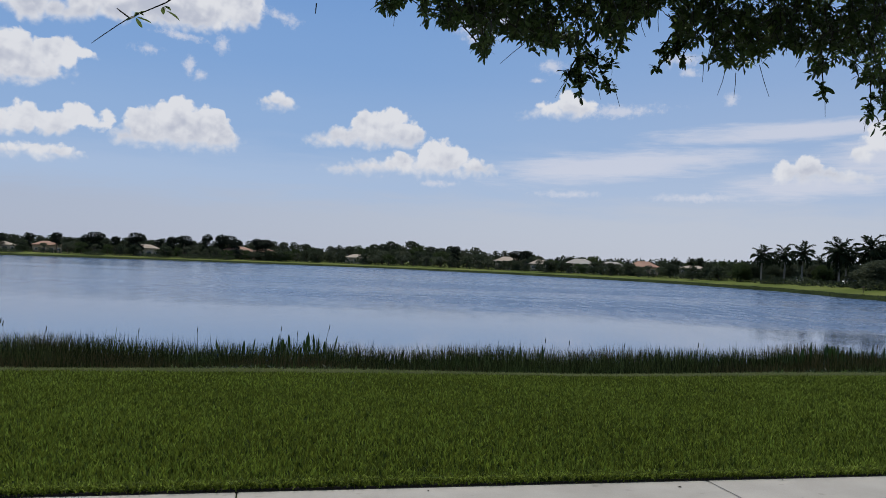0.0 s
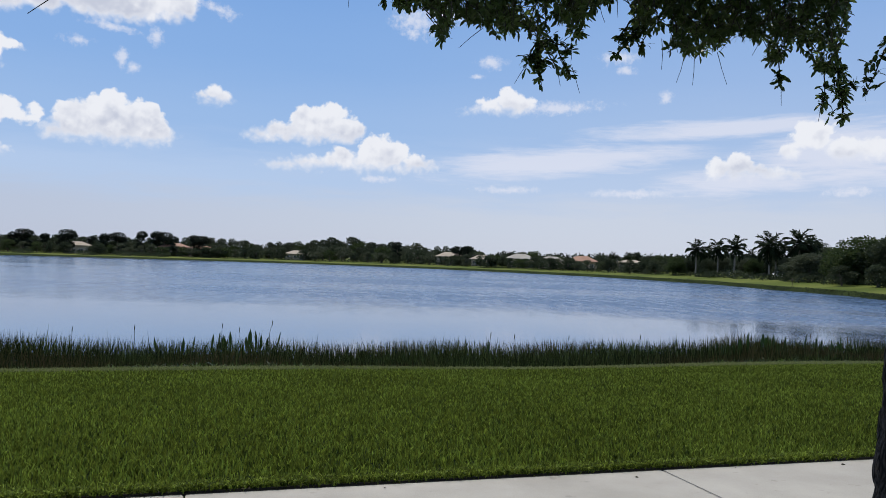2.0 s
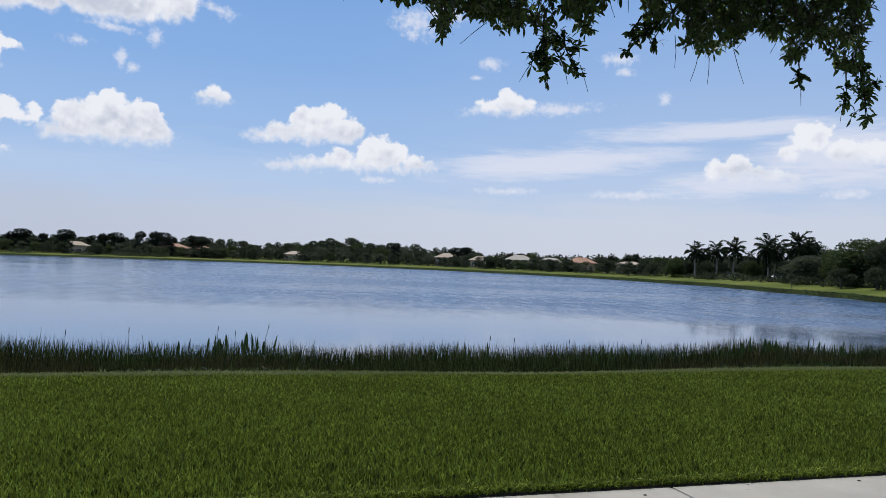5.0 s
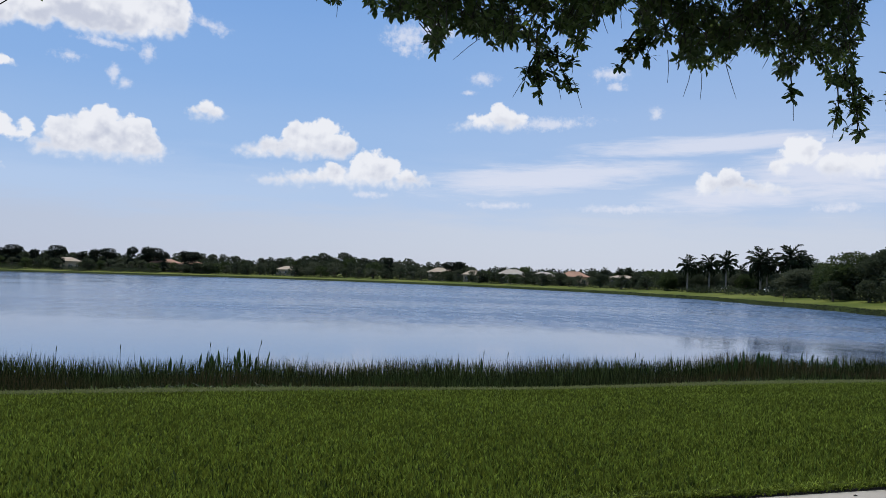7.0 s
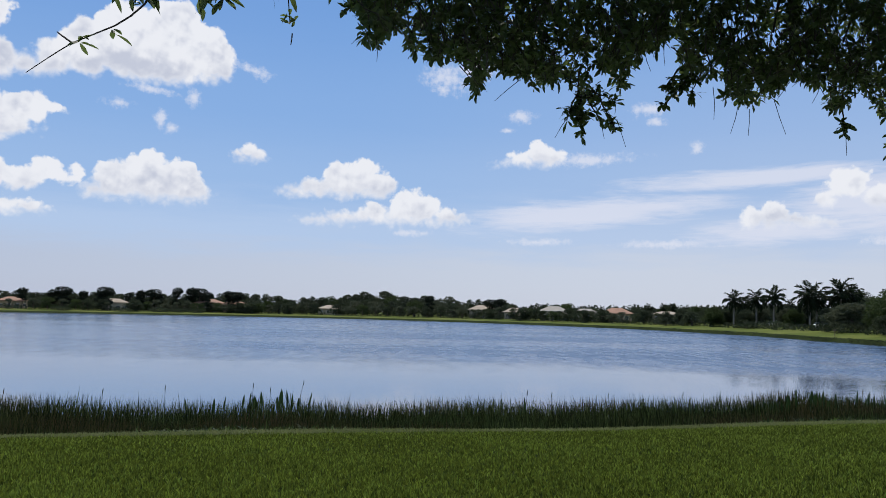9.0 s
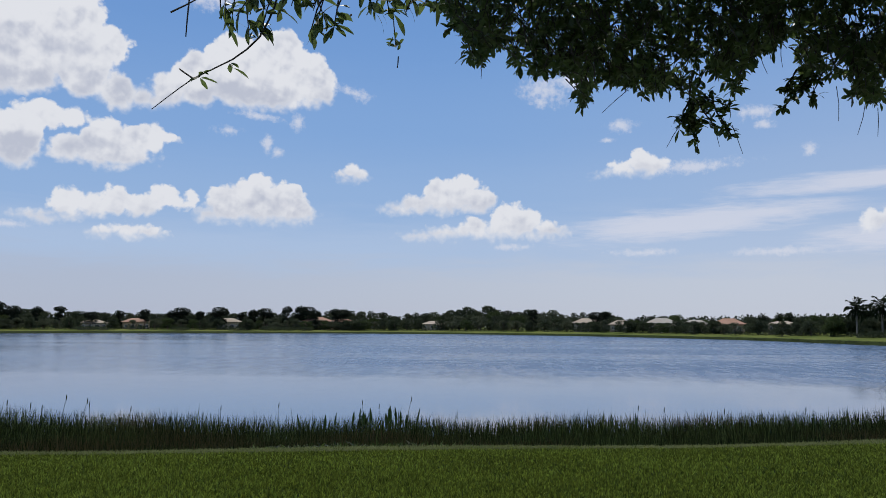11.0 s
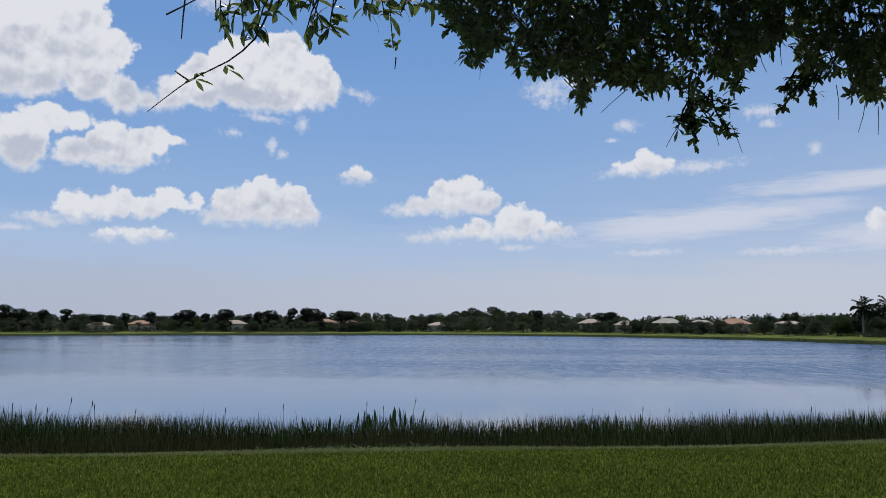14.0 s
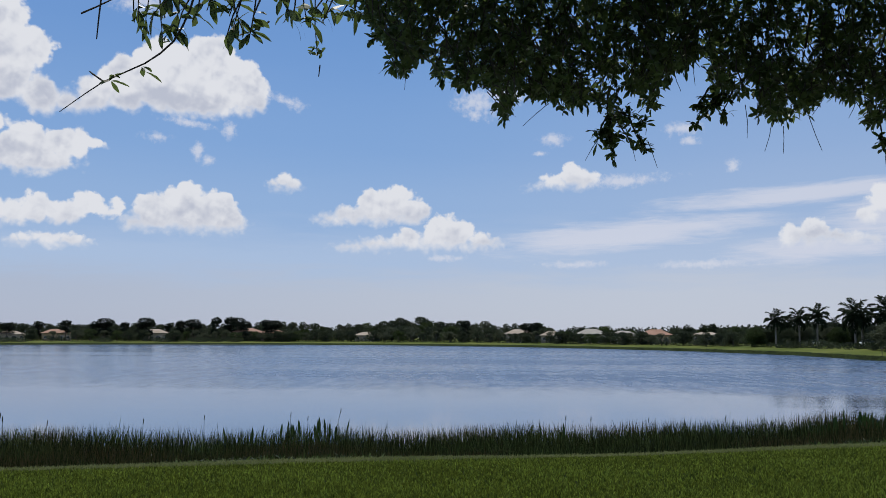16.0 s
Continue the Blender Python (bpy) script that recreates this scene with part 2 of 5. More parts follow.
def two_scale(name, a, b_col, coarse, fine, roughness=0.8, bump_s=0.3, bump_d=0.01, world_space=True, speckle=0.5):
    """A surface whose colour runs between two tones at a coarse and a fine scale."""
    m, t, b = material(name, roughness)
    v = obj_vec(t, world_space)
    n1, n2 = noise_(t, v, coarse, 4.0), noise_(t, v, fine, 5.0, 0.6)
    f = m_(t, "ADD", m_(t, "MULTIPLY", n1, 1.0 - speckle), m_(t, "MULTIPLY", n2, speckle))
    t.links.new(mixc(t, smooth(t, f, 0.3, 0.7), a, b_col), b.inputs["Base Color"])
    bump(t, b, n2, bump_s, bump_d)
    return m


def foliage(name, dark, light, glow=0.35, roughness=0.45, dry=None, patch=0.35, gloss=0.2, tuft=0.0, contrast=1.0):
    """Leaves and blades: every leaf its own tone, drifts of tone across the plant, light through the leaf."""
    m, t, b = material(name, roughness)
    rnd = nd(t, "ShaderNodeNewGeometry").outputs["Random Per Island"]
    v = obj_vec(t)
    drift = noise_(t, v, patch, 3.0)
    # contrast above 1 colours most blades near black, for the shaded gaps between
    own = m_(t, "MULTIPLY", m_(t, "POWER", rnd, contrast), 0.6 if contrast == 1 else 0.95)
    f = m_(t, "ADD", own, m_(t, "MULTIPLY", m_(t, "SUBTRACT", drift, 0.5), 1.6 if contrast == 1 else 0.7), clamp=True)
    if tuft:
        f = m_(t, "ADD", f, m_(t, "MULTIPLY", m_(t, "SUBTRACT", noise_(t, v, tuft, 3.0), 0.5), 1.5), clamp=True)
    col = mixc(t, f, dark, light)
    if dry:
        col = mixc(t, m_(t, "MULTIPLY", smooth(t, noise_(t, v, 0.22, 2.0), 0.46, 0.62), smooth(t, rnd, 0.2, 0.8)), col, dry)
    t.links.new(col, b.inputs["Base Color"])
    b.inputs["Specular IOR Level"].default_value = gloss
    tr = nd(t, "ShaderNodeBsdfTranslucent", {"Color": mixc(t, 0.5, col, tuple(min(1, 1.7 * c_) for c_ in light))})
    mix = nd(t, "ShaderNodeMixShader", {0: glow, 1: b.outputs[0], 2: tr.outputs[0]})
    t.links.new(mix.outputs[0], t.nodes["Material Output"].inputs[0])
    return m


M_LEAF = foliage("oak leaf", (0.024, 0.042, 0.014), (0.125, 0.180, 0.050), 0.38, 0.45, patch=1.2, gloss=0.35)
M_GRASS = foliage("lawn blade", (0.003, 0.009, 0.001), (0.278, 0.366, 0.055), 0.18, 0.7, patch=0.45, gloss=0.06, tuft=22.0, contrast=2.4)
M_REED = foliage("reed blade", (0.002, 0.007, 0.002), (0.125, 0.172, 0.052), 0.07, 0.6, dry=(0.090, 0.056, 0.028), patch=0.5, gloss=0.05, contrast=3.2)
M_WEED = foliage("bank weed leaf", (0.008, 0.020, 0.005), (0.115, 0.175, 0.042), 0.2, 0.5, patch=1.5, gloss=0.2, contrast=1.8)
M_GRASS_PALE = foliage("pale crest grass", (0.100, 0.125, 0.045), (0.260, 0.280, 0.130), 0.25, 0.8, gloss=0.05)
M_BROAD = foliage("water plant leaf", (0.014, 0.034, 0.010), (0.035, 0.070, 0.018), 0.2, 0.4)
# shore leaf greens are paled and greyed: distance haze put into the base colour
M_FAR = foliage("shore tree leaf", (0.028, 0.039, 0.026), (0.068, 0.086, 0.048), 0.22, 0.55, patch=0.10, gloss=0.04)
M_FAR_LIGHT = foliage("light shore leaf", (0.026, 0.042, 0.018), (0.066, 0.092, 0.034), 0.28, 0.55, patch=0.1, gloss=0.04)
M_FAR_GREY = foliage("grey-green leaf", (0.050, 0.062, 0.042), (0.096, 0.112, 0.070), 0.25, 0.55, patch=0.1, gloss=0.04)
M_PINE = foliage("pine needles", (0.012, 0.019, 0.014), (0.034, 0.044, 0.029), 0.14, 0.6, patch=0.1, gloss=0.04)
M_PALM = foliage("palm frond", (0.008, 0.015, 0.008), (0.028, 0.042, 0.018), 0.12, 0.5, patch=0.3, gloss=0.04)
M_WOODS = foliage("woodland leaf", (0.026, 0.036, 0.025), (0.062, 0.078, 0.048), 0.22, 0.6, patch=0.05, gloss=0.04)
M_PALM_TRUNK = two_scale("palm trunk", (0.14, 0.13, 0.115), (0.24, 0.22, 0.20), 0.8, 6.0, 0.85)
M_TRUNK = two_scale("grey bark", (0.05, 0.04, 0.032), (0.12, 0.10, 0.08), 1.0, 7.0, 0.9)
M_TWIG = two_scale("oak twig bark", (0.030, 0.026, 0.020), (0.075, 0.062, 0.048), 8.0, 60.0, 0.9, bump_d=0.003)
# near-black brown: the shade under the overhanging lawn edge, as a colour
M_EDGE_SHADE = two_scale("lawn edge shade", (0.012, 0.010, 0.007), (0.035, 0.028, 0.018), 3.0, 60.0, 0.95, 0.6, 0.01)
M_WALL = two_scale("cream stucco", (0.36, 0.31, 0.23), (0.46, 0.41, 0.33), 0.3, 3.0, 0.9, world_space=True)
M_WALL_TAN = two_scale("tan stucco", (0.36, 0.27, 0.17), (0.46, 0.36, 0.25), 0.3, 3.0, 0.9, world_space=True)
M_ROOF_TAN = two_scale("tan roof tile", (0.26, 0.215, 0.165), (0.38, 0.32, 0.26), 0.4, 4.0, 0.85)
M_ROOF_RED = two_scale("terracotta roof tile", (0.24, 0.13, 0.085), (0.33, 0.19, 0.13), 0.4, 4.0, 0.85)
M_ROOF_GREY = two_scale("grey roof tile", (0.25, 0.235, 0.21), (0.35, 0.335, 0.305), 0.4, 4.0, 0.85)
M_TRIM = two_scale("white trim paint", (0.68, 0.67, 0.63), (0.80, 0.79, 0.75), 0.5, 5.0, 0.6)
M_POST = two_scale("weathered post", (0.09, 0.07, 0.05), (0.16, 0.13, 0.10), 1.0, 9.0, 0.9)
M_CAR_WHITE, t_, b_ = material("white car paint", 0.3)
b_.inputs["Base Color"].default_value = (0.75, 0.75, 0.74, 1)
M_CAR_DARK, t_, b_ = material("dark car paint", 0.3)
b_.inputs["Base Color"].default_value = (0.06, 0.065, 0.075, 1)
M_RUBBER, t_, b_ = material("tyre rubber", 0.85)
b_.inputs["Base Color"].default_value = (0.02, 0.02, 0.02, 1)
M_GLASS, t_, b_ = material("window glass", 0.08)
b_.inputs["Base Color"].default_value = (0.03, 0.035, 0.04, 1)

# oak bark: plates and furrows that run up the trunk
M_BARK, t_, b_ = material("furrowed oak bark", 0.9)
v_ = nd(t_, "ShaderNodeMapping", {"Vector": obj_vec(t_), "Scale": (1, 1, 0.22)}).outputs[0]
plates = nd(t_, "ShaderNodeTexVoronoi", {"Vector": v_, "Scale": 62.0, "Randomness": 1.0}, feature="DISTANCE_TO_EDGE").outputs[0]
n_ = noise_(t_, v_, 60.0, 6.0, 0.65)
h_ = m_(t_, "ADD", smooth(t_, plates, 0.0, 0.35), m_(t_, "MULTIPLY", n_, 0.6))
t_.links.new(mixc(t_, smooth(t_, h_, 0.25, 1.2), (0.010, 0.008, 0.007), (0.062, 0.051, 0.042)), b_.inputs["Base Color"])
bump(t_, b_, h_, 1.0, 0.03)

# poured pavement: pale, blotched, fine broom grain
M_SLAB, t_, b_ = material("pale concrete", 0.85)
v_ = obj_vec(t_)
blot, grain = noise_(t_, v_, 1.1, 5.0, 0.6), noise_(t_, v_, 140.0, 3.0)
col_ = mixc(t_, smooth(t_, m_(t_, "MULTIPLY_ADD", grain, 0.25, m_(t_, "MULTIPLY", blot, 0.75)), 0.3, 0.7), (0.275, 0.262, 0.236), (0.375, 0.36, 0.33))
col_ = mixc(t_, smooth(t_, noise_(t_, v_, 9.0, 3.0), 0.66, 0.74, 0.0, 0.5), col_, (0.20, 0.19, 0.17))
t_.links.new(col_, b_.inputs["Base Color"])
bump(t_, b_, grain, 0.35, 0.004)

# turf under and beyond the blades; near_col holds the shade between blades as near-black green
M_TURF, t_, b_ = material("mown turf", 0.9)
v_ = obj_vec(t_)
drift_ = noise_(t_, v_, 0.35, 4.0, 0.6)
tuft_ = noise_(t_, v_, 14.0, 5.0, 0.7)
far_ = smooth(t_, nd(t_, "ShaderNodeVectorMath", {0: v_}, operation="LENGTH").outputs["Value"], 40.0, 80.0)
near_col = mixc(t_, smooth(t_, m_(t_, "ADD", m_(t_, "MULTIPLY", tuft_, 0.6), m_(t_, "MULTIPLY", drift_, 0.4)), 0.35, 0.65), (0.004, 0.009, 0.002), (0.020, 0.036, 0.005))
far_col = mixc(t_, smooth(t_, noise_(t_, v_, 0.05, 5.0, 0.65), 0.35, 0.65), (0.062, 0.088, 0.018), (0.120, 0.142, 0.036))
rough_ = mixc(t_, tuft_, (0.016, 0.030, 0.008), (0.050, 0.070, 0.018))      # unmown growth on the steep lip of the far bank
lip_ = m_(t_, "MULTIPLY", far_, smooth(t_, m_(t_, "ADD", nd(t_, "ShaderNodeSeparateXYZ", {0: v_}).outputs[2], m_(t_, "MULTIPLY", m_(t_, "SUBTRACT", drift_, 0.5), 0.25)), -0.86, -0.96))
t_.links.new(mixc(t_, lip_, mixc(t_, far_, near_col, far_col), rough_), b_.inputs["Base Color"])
bump(t_, b_, tuft_, 0.8, 0.05)
b_.inputs["Specular IOR Level"].default_value = 0.05

# lake: still and wind-ruffled stretches
M_WATER, t_, b_ = material("lake water", 0.06)
b_.inputs["Base Color"].default_value = (0.05, 0.09, 0.17, 1)
b_.inputs["IOR"].default_value = 1.33
v_ = obj_vec(t_)
sheets = noise_(t_, nd(t_, "ShaderNodeMapping", {"Vector": v_, "Scale": (0.012, 0.035, 1), "Rotation": (0, 0, 0.12)}).outputs[0], 1.0, 4.0, 0.55, 0.6)
xyz_ = nd(t_, "ShaderNodeSeparateXYZ", {0: v_})
# the wind reaches the water some fifty metres out, less towards one side, and in long drifts
reach_ = m_(t_, "ADD", m_(t_, "ADD", xyz_.outputs[1], m_(t_, "MULTIPLY", m_(t_, "MAXIMUM", m_(t_, "SUBTRACT", xyz_.outputs[0], 8.0), 0.0), 0.75)), m_(t_, "MULTIPLY", m_(t_, "SUBTRACT", sheets, 0.5), 26.0))
offshore = smooth(t_, reach_, 41.0, 72.0)
drifts = noise_(t_, nd(t_, "ShaderNodeMapping", {"Vector": v_, "Scale": (0.010, 0.055, 1), "Rotation": (0, 0, -0.06)}).outputs[0], 1.0, 3.0, 0.5)
side_ = smooth(t_, m_(t_, "DIVIDE", xyz_.outputs[0], m_(t_, "MAXIMUM", xyz_.outputs[1], 5.0)), -0.5, 0.05, 0.45, 1.0)
ruffle = m_(t_, "MULTIPLY", m_(t_, "MULTIPLY", smooth(t_, drifts, 0.36, 0.6, 0.55, 1.0), side_), m_(t_, "MAXIMUM", m_(t_, "MULTIPLY", offshore, 1.0), smooth(t_, reach_, 32.0, 47.0, 0.035, 0.18)))
gusts = noise_(t_, nd(t_, "ShaderNodeMapping", {"Vector": v_, "Scale": (1.0, 0.3, 1), "Rotation": (0, 0, 0.1)}).outputs[0], 1.0, 4.0, 0.65)
ruffle = m_(t_, "MULTIPLY", ruffle, smooth(t_, gusts, 0.32, 0.68, 0.62, 1.3))
turned = nd(t_, "ShaderNodeMapping", {"Vector": v_, "Scale": (0.8, 1.3, 1), "Rotation": (0, 0, 0.25)}).outputs[0]
w1 = noise_(t_, turned, 1.5, 5.0, 0.65)
w2 = noise_(t_, turned, 0.35, 3.0, 0.5)
bump_n = nd(t_, "ShaderNodeBump", {"Height": m_(t_, "MULTIPLY_ADD", w2, 1.5, w1), "Strength": ruffle, "Distance": 0.045})
t_.links.new(bump_n.outputs[0], b_.inputs["Normal"])
t_.links.new(m_(t_, "MULTIPLY_ADD", ruffle, 0.30, 0.05), b_.inputs["Roughness"])


# ---------------------------------------------------------------- mesh helpers
def mesh_ob(name, verts, faces, mat, parent=None, label="", smooth_faces=False):
    me = bpy.data.meshes.new(name)
    me.from_pydata([tuple(v) for v in verts], [], [tuple(f) for f in faces])
    me.materials.append(mat)
    if smooth_faces:
        me.polygons.foreach_set("use_smooth", [True] * len(me.polygons))
    me.update()
    ob = new(name, me)
    ob.parent = parent
    if label:
        tagged(ob, label)
    return ob


def mesh_np(name, verts, tris, mat, parent=None, smooth_faces=False):
    """A mesh from arrays of vertices (n, 3) and triangles (m, 3)."""
    me = bpy.data.meshes.new(name)
    verts, tris = np.asarray(verts, np.float32), np.asarray(tris, np.int32)
    me.vertices.add(len(verts))
    me.vertices.foreach_set("co", verts.ravel())
    me.loops.add(tris.size)
    me.loops.foreach_set("vertex_index", tris.ravel())
    me.polygons.add(len(tris))
    me.polygons.foreach_set("loop_start", np.arange(0, tris.size, 3, dtype=np.int32))
    me.polygons.foreach_set("loop_total", np.full(len(tris), 3, np.int32))
    me.polygons.foreach_set("use_smooth", np.full(len(tris), smooth_faces, bool))
    me.materials.append(mat)
    me.update(calc_edges=True)
    me.validate()
    ob = new(name, me)
    ob.parent = parent
    return ob


def part(name, bm, mat, parent=None, label="", smooth_faces=False):
    me = bpy.data.meshes.new(name)
    bmesh.ops.recalc_face_normals(bm, faces=bm.faces)
    bm.to_mesh(me)
    bm.free()
    me.materials.append(mat)
    if smooth_faces:
        me.polygons.foreach_set("use_smooth", [True] * len(me.polygons))
    ob = new(name, me)
    ob.parent = parent
    if label:
        tagged(ob, label)
    return ob


def box_bm(x0, x1, y0, y1, z0, z1, bevel=0.0, bm=None):
    bm = bm or bmesh.new()
    g = bmesh.ops.create_cube(bm, size=1.0, matrix=Matrix.Translation(((x0 + x1) / 2, (y0 + y1) / 2, (z0 + z1) / 2)) @ Matrix.Diagonal((x1 - x0, y1 - y0, z1 - z0, 1)))
    if bevel:
        bmesh.ops.bevel(bm, geom=list({e for v in g["verts"] for e in v.link_edges}), offset=bevel, segments=2, affect="EDGES")
    return bm


def tube(points, radii, sides=8, wobble=0.0, rng=None):
    """Vertices and triangles of a tapered, bent stem through the points."""
    pts = np.array(points, float)
    n = len(pts)
    vs, ts = [], []
    tang = np.gradient(pts, axis=0)
    tang /= np.linalg.norm(tang, axis=1)[:, None] + 1e-9
    up = np.array([0.31, 0.83, 0.47])
    for i in range(n):
        u = np.cross(tang[i], up)
        u /= np.linalg.norm(u) + 1e-9
        w = np.cross(tang[i], u)
        for k in range(sides):
            a = 2 * math.pi * k / sides
            r = radii[i] * (1 + (wobble * math.sin(3 * a + i * 0.7) + wobble * (rng.random() - 0.5) if wobble else 0))
            vs.append(pts[i] + r * (math.cos(a) * u + math.sin(a) * w))
    for i in range(n - 1):
        for k in range(sides):
            a, b = i * sides + k, i * sides + (k + 1) % sides
            ts += [(a, b, b + sides), (a, b + sides, a + sides)]
    vs.append(pts[-1] + tang[-1] * radii[-1])
    for k in range(sides):
        ts.append(((n - 1) * sides + k, (n - 1) * sides + (k + 1) % sides, len(vs) - 1))
    return vs, ts


def join(pieces):
    vs, ts, o = [], [], 0
    for v, t in pieces:
        v, t = np.asarray(v, float).reshape(-1, 3), np.asarray(t, int).reshape(-1, 3)
        vs.append(v)
        ts.append(t + o)
        o += len(v)
    return np.concatenate(vs), np.concatenate(ts)


def thing(name, at, label, category, group="", turn=0.0, kind=""):
    ob = new(name)
    ob.matrix_basis = pose(*at, 0, 0, turn)
    return tagged(ob, label, category, group, kind)


# ---------------------------------------------------------------- the lie of the land
CREST_X = [-400, -60, -9.2, -3.85, 0.2, 4.6, 9.6, 60, 400]
CREST_Y = [-20, 9, 13.6, 14.3, 15.3, 16.2, 17.35, 33, 140]
SHORE_AZ = [-90, -60, -45, -34, -24, -12, -4, 4, 8, 14.5, 20, 27, 32.5, 38, 46, 58, 62]
SHORE_R = [300, 300, 330, 362, 366, 354, 332, 290, 262, 222, 187, 139, 113, 94, 78, 66, 20]


def crest(x):
    return (np.interp(x - 1.5, CREST_X, CREST_Y) + np.interp(x, CREST_X, CREST_Y) + np.interp(x + 1.5, CREST_X, CREST_Y)) / 3


def shore(a):
    return sum(np.interp(a + k, SHORE_AZ, SHORE_R) for k in (-2.5, -1, 0, 1, 2.5)) / 5


def ground_z(x, y):
    x, y = np.asarray(x, float), np.asarray(y, float)
    r, a = np.hypot(x, y), np.degrees(np.arctan2(x, y))
    s = y - crest(x) + 0.25 * np.sin(x * 0.55) * np.exp(-(x / 25) ** 2)
    near = np.where(s < 0, -0.5 * np.clip((s + 9.5) / 9.5, 0, 1) ** 1.6, np.maximum(-0.5 - 0.09 * s - 0.42 * np.clip(s - 0.25, 0, 9), -2.6))
    q = r - shore(a) - 1.2 * np.sin(a * 0.9) - 0.7 * np.sin(a * 2.3)
    far = np.interp(q, [-8, 0, 1.5, 6, 24, 70, 400], [-2.6, -1.66, -0.95, -0.75, -0.2, 0.15, 0.4])
    return np.maximum(near, np.where(np.abs(a) < 92, far, -9))


def polar(a, r):
    return r * math.sin(radians(a)), r * math.cos(radians(a))


azs = np.concatenate([np.arange(-180, -48, 6.0), np.arange(-48, 48, 0.4), np.arange(48, 180, 4.0)])
inner = np.concatenate([np.arange(0.4, 12, 0.7), np.arange(12, 27, 0.25)])
bank = np.array([-24, -12, -6, -3, -1.5, -0.7, 0, 0.4, 0.8, 1.2, 1.6, 2.2, 3, 4.5, 6, 8.5, 12, 16, 20, 25, 32, 42, 55, 72, 95, 130, 180])
edge_r = np.maximum(shore(azs) + 1.2 * np.sin(azs * 0.9) + 0.7 * np.sin(azs * 2.3), 66.0)
mid = 27 + (edge_r - 24 - 27)[None] * (np.linspace(0, 1, 16)[1:-1, None] ** 1.5)
out = edge_r[None] + 180 + (4300 * np.linspace(0, 1, 16)[1:, None] ** 2.2)
radii_ = np.concatenate([np.repeat(inner[:, None], len(azs), 1), mid, edge_r[None] + bank[:, None], out])
gx, gy = radii_ * np.sin(np.radians(azs)), radii_ * np.cos(np.radians(azs))
gv = np.stack([gx, gy, ground_z(gx, gy)], -1).reshape(-1, 3)
na, nr = len(azs), len(radii_)
ii, kk = np.meshgrid(np.arange(nr - 1), np.arange(na), indexing="ij")
q0, q1 = (ii * na + kk).ravel(), (ii * na + (kk + 1) % na).ravel()
gt = np.concatenate([np.stack([q0, q1 + na, q1], 1), np.stack([q0, q0 + na, q1 + na], 1), np.stack([np.full(na, len(gv)), np.arange(na), (np.arange(na) + 1) % na], 1)])
gv = np.concatenate([gv, [[0, 0, 0]]])
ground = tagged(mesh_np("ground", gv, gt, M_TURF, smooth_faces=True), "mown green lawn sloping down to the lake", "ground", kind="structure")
water = tagged(mesh_ob("water", [(-520, -60, WATER_Z), (300, -60, WATER_Z), (300, 430, WATER_Z), (-520, 430, WATER_Z)], [(0, 1, 2, 3)], M_WATER),
               "blue-grey lake with calm and wind-ruffled stretches", "lake", kind="structure")

# pavement: long slabs side by side, joints between them
PAVE_DIR = math.degrees(math.atan2(0.223, 1.0))
pavement = thing("pavement", (2.07, 6.205, 0.0), "pale concrete footpath edged by the lawn", "footpath", turn=PAVE_DIR, kind="structure")
SLAB_L, SLAB_W = 3.48, 2.1
bm = box_bm(0.006, SLAB_L - 0.006, -SLAB_W, 0, -0.10, 0.012, 0.006)
slab = part("slab", bm, M_SLAB, pavement)
for k in range(-7, 8):
    ob = slab if k == 0 else bpy.data.objects.new("slab", slab.data)
    if k:
        scene.collection.objects.link(ob)
        ob.parent = pavement
    ob.location = (k * SLAB_L, 0, 0)
# added dark strip in place of the shade under the grass edge
shade_strip = tagged(part("soil_strip", box_bm(-24, 28, 0.02, 0.18, -0.05, 0.020, 0.012), M_EDGE_SHADE, None), "dark strip standing in for shade under the lawn edge", "soil strip", kind="structure")
shade_strip.matrix_basis = pavement.matrix_basis.copy()


# ---------------------------------------------------------------- lawn blades
def blades(x, y, z, h, w, lean, rng, segs=2, toward=None):
    """Triangles of grass blades: narrow, bent, pointed."""
    n = len(x)
    turn, side = rng.uniform(0, 2 * np.pi, n) if toward is None else toward + rng.normal(0, 0.7, n), rng.uniform(0, 2 * np.pi, n)
    dx, dy = np.cos(turn) * lean, np.sin(turn) * lean
    sx, sy = np.cos(side) * w / 2, np.sin(side) * w / 2
    rows = []
    for k in range(segs):
        f = k / segs
        for sgn in (-1, 1):
            t = 1 - 0.3 * f
            rows.append(np.stack([x + dx * f * f * h + sgn * sx * t, y + dy * f * f * h + sgn * sy * t, z + h * f * (1 - 0.25 * lean * f)], 1))
    rows.append(np.stack([x + dx * h, y + dy * h, z + h * (1 - 0.3 * lean)], 1))
    v = np.stack(rows, 1)
    m = v.shape[1]
    tri = []
    for k in range(segs - 1):
        tri += [(2 * k, 2 * k + 1, 2 * k + 3), (2 * k, 2 * k + 3, 2 * k + 2)]
    tri.append((m - 3, m - 2, m - 1))
    t = (np.arange(n) * m)[:, None, None] + np.array(tri)[None]
    return v.reshape(-1, 3), t.reshape(-1, 3)


def pave_edge(x):
    return 6.205 + 0.223 * (x - 2.07)


